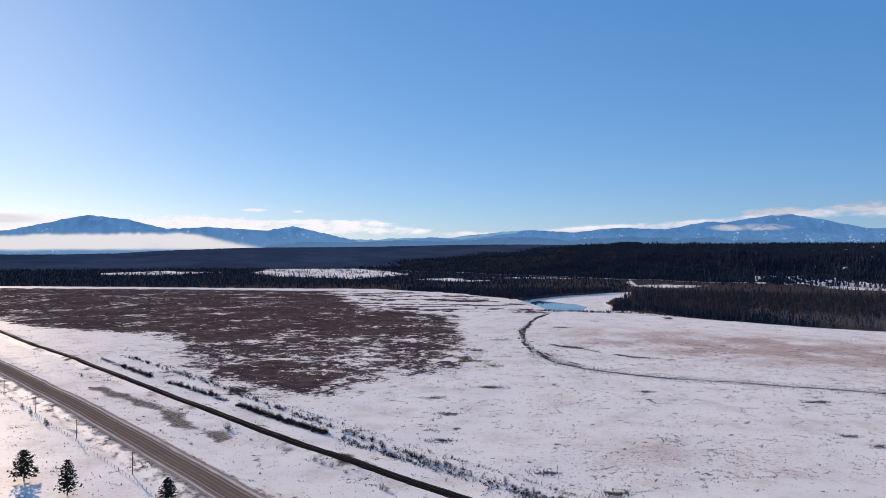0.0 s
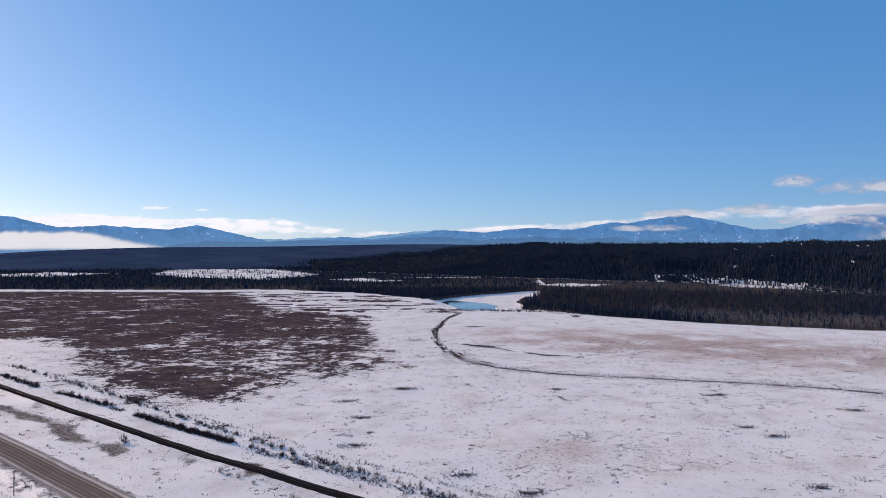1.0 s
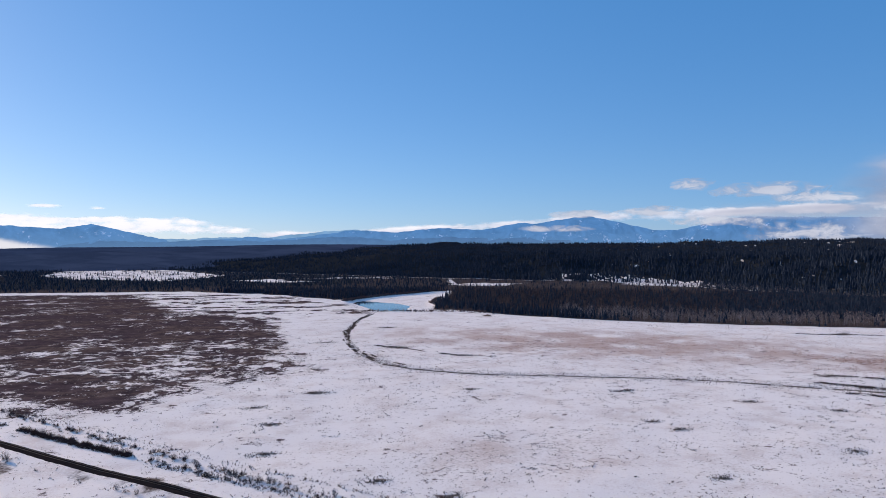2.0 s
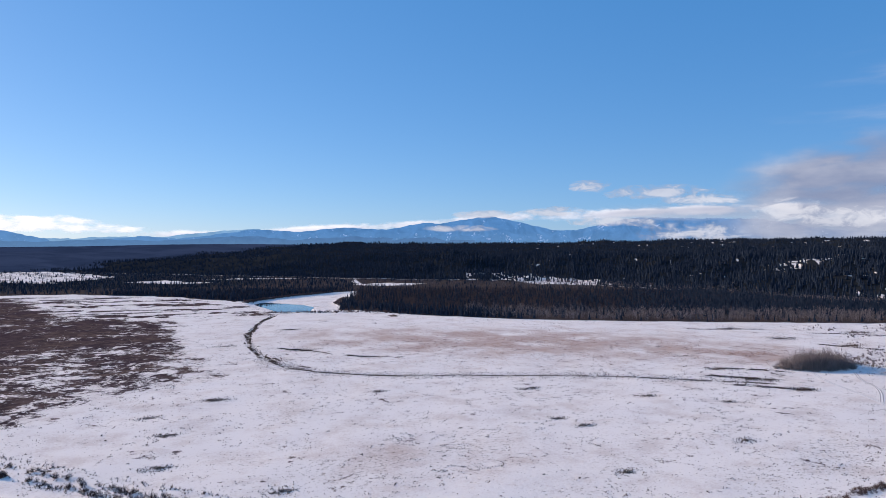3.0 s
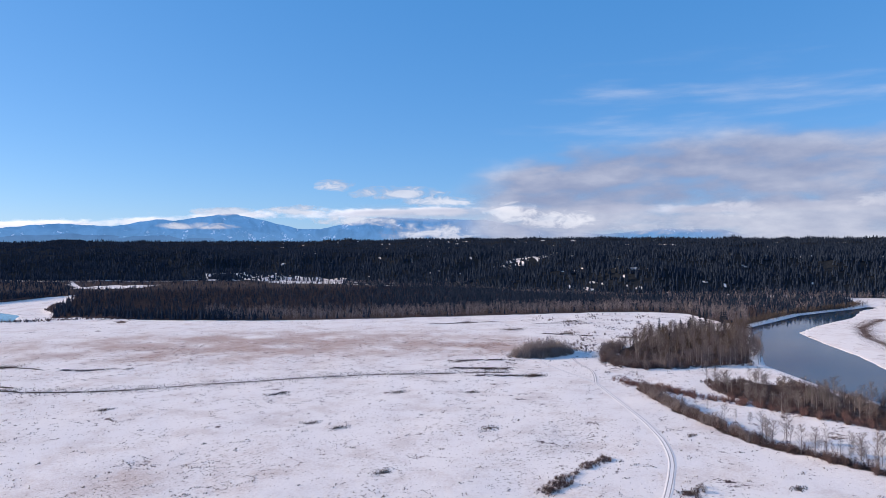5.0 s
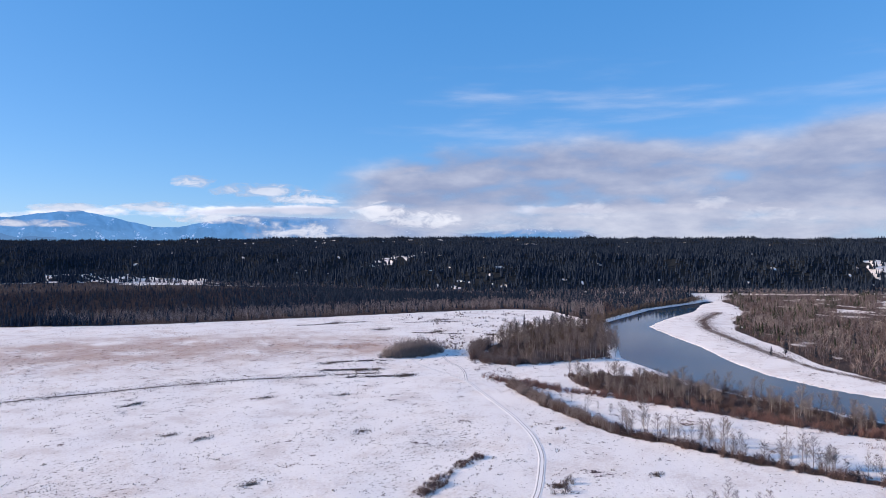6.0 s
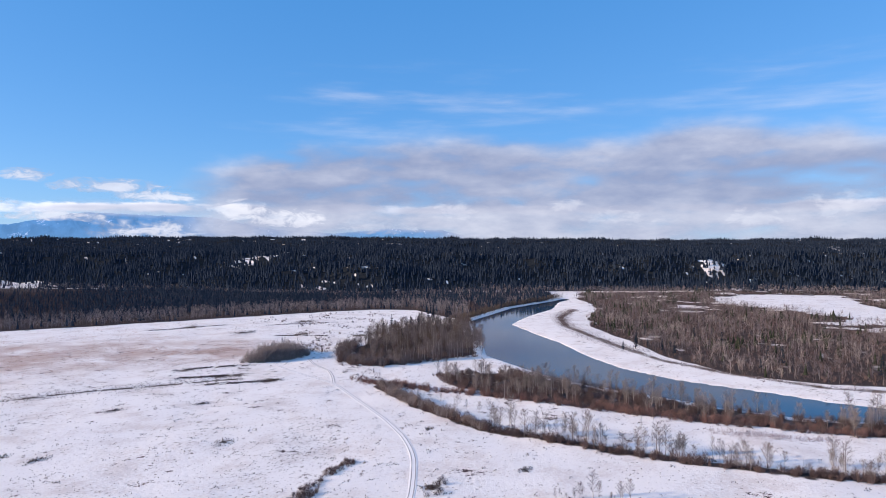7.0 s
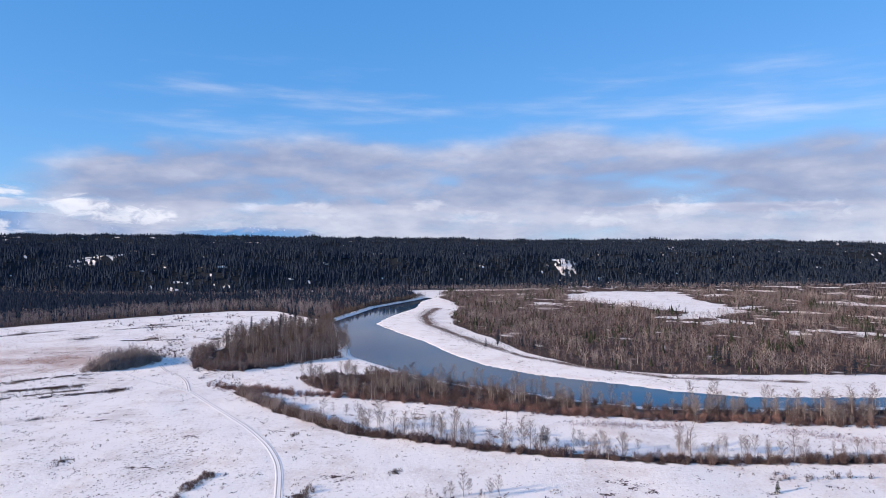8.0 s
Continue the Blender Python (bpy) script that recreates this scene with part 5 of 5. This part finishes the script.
    q = np.concatenate([q, beside([(-248, 533), (-205, 486)], 40, 2.5, rng), beside([(-184, 465), (-138, 423)], 55, 2.5, rng), beside([(-117, 398), (-57, 336)], 80, 2.5, rng), beside([(-50, 330), (20, 265)], 60, 3.5, rng)])
    joined("railside_brush", SHRUBS, q, 0.16 + 0.55 * rng.rand(len(q)) ** 2.0, rng, DARK_SHRUB, "low dark brush growing along the railway bank", "scrub")
    rows = (([(-279, 566), (-238, 520), (-205, 484)], 520, 2.6), ([(-186, 468), (-150, 432), (-128, 410)], 620, 2.4), ([(-118, 398), (-84, 364), (-57, 336)], 1100, 2.6), ([(-50, 330), (-20, 300), (15, 268), (50, 236)], 620, 3.4),
            ([(-225, 545), (-150, 462), (-85, 392), (-20, 322), (45, 258), (85, 220)], 620, 2.0), ([(20, 262), (55, 236), (88, 222)], 480, 6.0))
    q = np.concatenate([beside(line, count, half, rng) + rng.randn(count, 2) * 0.5 for line, count, half in rows])
    q = q[uneven(q[:, 0], q[:, 1], 16, 103) > -0.3]
    v, f = blades(q[:, 0], q[:, 1], height(q[:, 0], q[:, 1]) - 0.1, 0.5 + 1.7 * rng.rand(len(q)) ** 1.6, 9, 0.55, 0.055, rng, 0.1)
    tagged(mesh_object("brush_row", v, f, DARK_SHRUB), "continuous dark red-brown brush beside the railway", "scrub", kind="stuff")
    # low dark shrubs on the open snow
    low = Stand("low_shrub", SHRUBS, (DARK_SHRUB,), "low dark leafless shrub on open snow", "shrub", "shrubs on the field")
    for x, y in within([(505, 378), (540, 400), (556, 425), (528, 430), (508, 408)], 60, rng):
        shrub.put(x, y, 0.3 + 0.5 * rng.rand(), rng, label="low brown willow shrub beside a tan shrub clump")
    for x, y in np.concatenate([beside([(232, 146), (252, 152)], 9, 4, rng), beside([(300, -14), (312, -60)], 14, 7, rng), beside([(430, 318), (434, 304)], 3, 2, rng)]):
        low.put(x, y, 0.55 + 0.45 * rng.rand(), rng)
    brown = Stand("brown_shrub", SHRUBS, (WILLOW,), "low brown willow shrub on open snow", "shrub", "brown shrubs on the field")
    for x, y in np.concatenate([beside([(203, 188), (213, 189), (225, 192)], 85, 4.6, rng), beside([(236, 195), (246, 196), (256, 195)], 75, 3.8, rng), beside([(224, 192), (238, 195)], 14, 2.5, rng)]):
        brown.put(x, y, 0.36 + 0.46 * rng.rand(), rng)
    sapling = Stand("sapling_tree", TREES, (BARK, BARE), "thin leafless sapling on open snow", "tree", "saplings on the field")
    for x, y in np.concatenate([beside([(250, 106), (262, 76)], 16, 4, rng), beside([(296, -5), (306, -50)], 5, 6, rng)]):
        sapling.put(x, y, 0.35 + 0.2 * rng.rand(), rng)
    small_fir = conifer_parts(340, 5, 1.1, 0.05, 12)
    one = thing("young_spruce", 286, -19, "small young spruce standing in the snow", "tree")
    part("trunk", *small_fir[0], PINE_BARK, one)
    part("crown", *small_fir[1], NEAR_SPRUCE, one)
    # railside shrubs
    for line, count, half, size in (([(-248, 533), (-205, 486)], 34, 2.6, 1.4), ([(-184, 465), (-138, 423)], 28, 3, 1.1), ([(-117, 398), (-84, 363)], 34, 2.6, 1.35), ([(-81, 363), (-57, 336)], 30, 2.4, 1.3), ([(-50, 330), (-5, 290)], 18, 3, 0.7), ([(-26, 304), (-12, 292)], 9, 1.6, 0.9)):
        for x, y in beside(line, count, half, rng):
            low.put(x, y, size * (0.45 + 0.45 * rng.rand()), rng, label="dark leafless shrub on the railway bank")
    for x, y, s in ((-279, 565, 1), (-255, 487, 1.1), (-246, 482, 0.9), (-108, 346, 1.35), (-106, 343, 1.0), (-54, 293, 0.9), (-50, 289, 0.8), (-46, 286, 0.8), (-39, 278, 0.7), (-23, 260, 1.0), (-21, 258, 0.8), (-139, 340, 0.5), (-116, 318, 0.55), (-161, 363, 0.4)):
        low.put(x, y, s * 1.05, rng, label="dense dark shrub beside the railway")
    for x, y in np.concatenate([beside([(-209, 528), (-132, 443), (-68, 369), (-6, 300), (41, 255), (60, 236)], 46, 4, rng), beside([(-232, 474), (-165, 404), (-85, 322), (-15, 252)], 34, 2.5, rng), beside([(-45, 322), (30, 246)], 26, 5, rng)]):
        low.put(x, y, 0.16 + 0.3 * rng.rand() ** 2, rng, label="small dark shrub beside the railway")
    # pines beside the road
    for k, (x, y, tall, wide) in enumerate([(-162, 267, 12, 4.6), (-137, 252, 13, 3.9), (-98, 246, 9, 3.4)]):
        trunk, crown = conifer_parts(400 + k, tall, wide, 0.18, 18, 0.45, 0.74)
        tree = thing("pine_tree", x, y, "dark green pine standing alone in the snow", "tree", "pines beside the highway")
        part("trunk", *trunk, PINE_BARK, tree)
        part("crown", *crown, NEAR_SPRUCE, tree)
    for x, y in ((-239, 392), (-226, 378), (-205, 356), (-201, 351)):
        small = conifer_parts(int(500 + y), 3.2, 1.0, 0.05, 9)
        tree = thing("young_pine", x, y, "small dark pine on the highway verge", "tree", "pines beside the highway")
        part("trunk", *small[0], PINE_BARK, tree)
        part("crown", *small[1], NEAR_SPRUCE, tree)


def build_tufts():
    """Dry grass and sedge standing through the snow."""
    rng = np.random.RandomState(17)
    x, y, _ = spread(80000, -40, 110, 220, 900, 19)
    open_field = (woodland(x, y) < 0.05) & (depth_in(x, y, RIVER) < -8) & (nearest(x, y, ROAD) > 9) & (nearest(x, y, TRACK) > 3) & (nearest(x, y, RAIL) > 5)
    open_field &= depth_in(x, y, RIVER_FAR + BAR_EDGE[::-1]) < 0
    thick = smooth(uneven(x, y, 55, 81) + 0.5 * uneven(x, y, 14, 82), 0.15, 0.8) * 0.6 + 0.05
    thick = np.maximum(thick, 0.85 * np.exp(-((x - 255) / 38) ** 2 - ((y - 222) / 34) ** 2))
    thick = np.maximum(thick, 0.5 * np.exp(-((x - 110) / 60) ** 2 - ((y - 300) / 35) ** 2))
    berm = np.minimum(nearest(x, y, [(-209, 528), (-132, 443), (-68, 369), (-6, 300), (41, 255), (90, 205)]), nearest(x, y, [(-240, 500), (-165, 418), (-85, 336), (-10, 264)]))
    thick = np.maximum(thick, 0.85 * (1 - smooth(berm, 1, 9)))
    thick = np.maximum(thick, 0.8 * np.exp(-((x - 40) / 45) ** 2 - ((y - 268) / 26) ** 2))
    keep = open_field & (rng.rand(len(x)) < thick)
    x, y = x[keep], y[keep]
    sx, sy, sh = [x], [y], [0.3 + 0.5 * rng.rand(len(x))]
    # small clumps, drawn out along the rows
    cx, cy, _ = spread(16000, -40, 110, 220, 700, 29)
    ok = (woodland(cx, cy) < 0.05) & (depth_in(cx, cy, RIVER) < -8) & (nearest(cx, cy, ROAD) > 9) & (nearest(cx, cy, TRACK) > 3) & (nearest(cx, cy, RAIL) > 5) & (depth_in(cx, cy, RIVER_FAR + BAR_EDGE[::-1]) < 0)
    ok &= rng.rand(len(cx)) < 0.10 + 0.55 * smooth(uneven(cx, cy, 80, 83) + 0.6 * uneven(cx, cy, 26, 84), 0.1, 0.8)
    cx, cy = cx[ok], cy[ok]
    for _ in range(5):
        sx.append(cx + rng.randn(len(cx)) * 1.1)
        sy.append(cy + rng.randn(len(cx)) * 0.7)
        sh.append(0.35 + 0.5 * rng.rand(len(cx)))
    for cx, cy, r in SPOTS:
        n = int(30 * r)
        a, d = rng.rand(n) * 6.28, r * rng.rand(n) ** 0.8
        d = d * (0.7 + 0.9 * rng.rand(n))
        sx.append(cx + np.cos(a) * d * 1.3)
        sy.append(cy + np.sin(a) * d * 0.8)
        sh.append(0.3 + 0.7 * rng.rand(n) ** 2)
    q = np.concatenate([beside(line, 900, 3.5, rng) + rng.randn(900, 2) * 1.2 for line in STRIPS])
    q = q[uneven(q[:, 0], q[:, 1], 22, 101) + 0.7 * uneven(q[:, 0], q[:, 1], 8, 102) > -0.25]
    v, f = blades(q[:, 0], q[:, 1], height(q[:, 0], q[:, 1]) - 0.05, 0.35 + 0.6 * rng.rand(len(q)), 6, 0.7, 0.10, rng, 0.02)
    tagged(mesh_object("dark_sedge", v, f, DARK_SHRUB), "dark strips of dead sedge on the snowy field", "grass", kind="stuff")
    q = np.concatenate([beside(DITCH, 1900, 4.0, rng), beside(DITCH[4:], 2200, 16, rng)])
    sx.append(q[:, 0])
    sy.append(q[:, 1])
    sh.append(0.5 + 0.7 * rng.rand(len(q)))
    x, y, h = np.concatenate(sx), np.concatenate(sy), np.concatenate(sh)
    rx, ry = 330 + 150 * rng.randn(15000), 600 + 75 * rng.randn(15000)
    rx, ry = np.append(rx, 465 + 45 * rng.randn(4500)), np.append(ry, 470 + 38 * rng.randn(4500))
    ok = (uneven(rx, ry, 70, 86) + 0.6 * uneven(rx, ry, 18, 87) > 0.0) & (woodland(rx, ry) < 0.05)
    rx, ry = rx[ok], ry[ok]
    v, f = blades(rx, ry, height(rx, ry) - 0.05, 0.3 + 0.4 * rng.rand(len(rx)), 5, 0.7, 0.12, rng, 0.02)
    tagged(mesh_object("rusty_grass", v, f, RUST_GRASS), "rust-red dry grass standing through thin snow", "grass", kind="stuff")
    v, f = blades(x, y, height(x, y) - 0.05, h, 5, 0.6, 0.12, rng, 0.02)
    tagged(mesh_object("dry_grass", v, f, SEDGE), "tufts of dry brown grass standing through thin snow", "grass", kind="stuff")


build_plants()
build_tufts()


# ---- from plan units to metres ----
for thing_ob in [o for o in scene.objects if o.parent is None and o.type in ("MESH", "EMPTY")]:
    thing_ob.matrix_basis = Matrix.Scale(UNIT, 4) @ thing_ob.matrix_basis
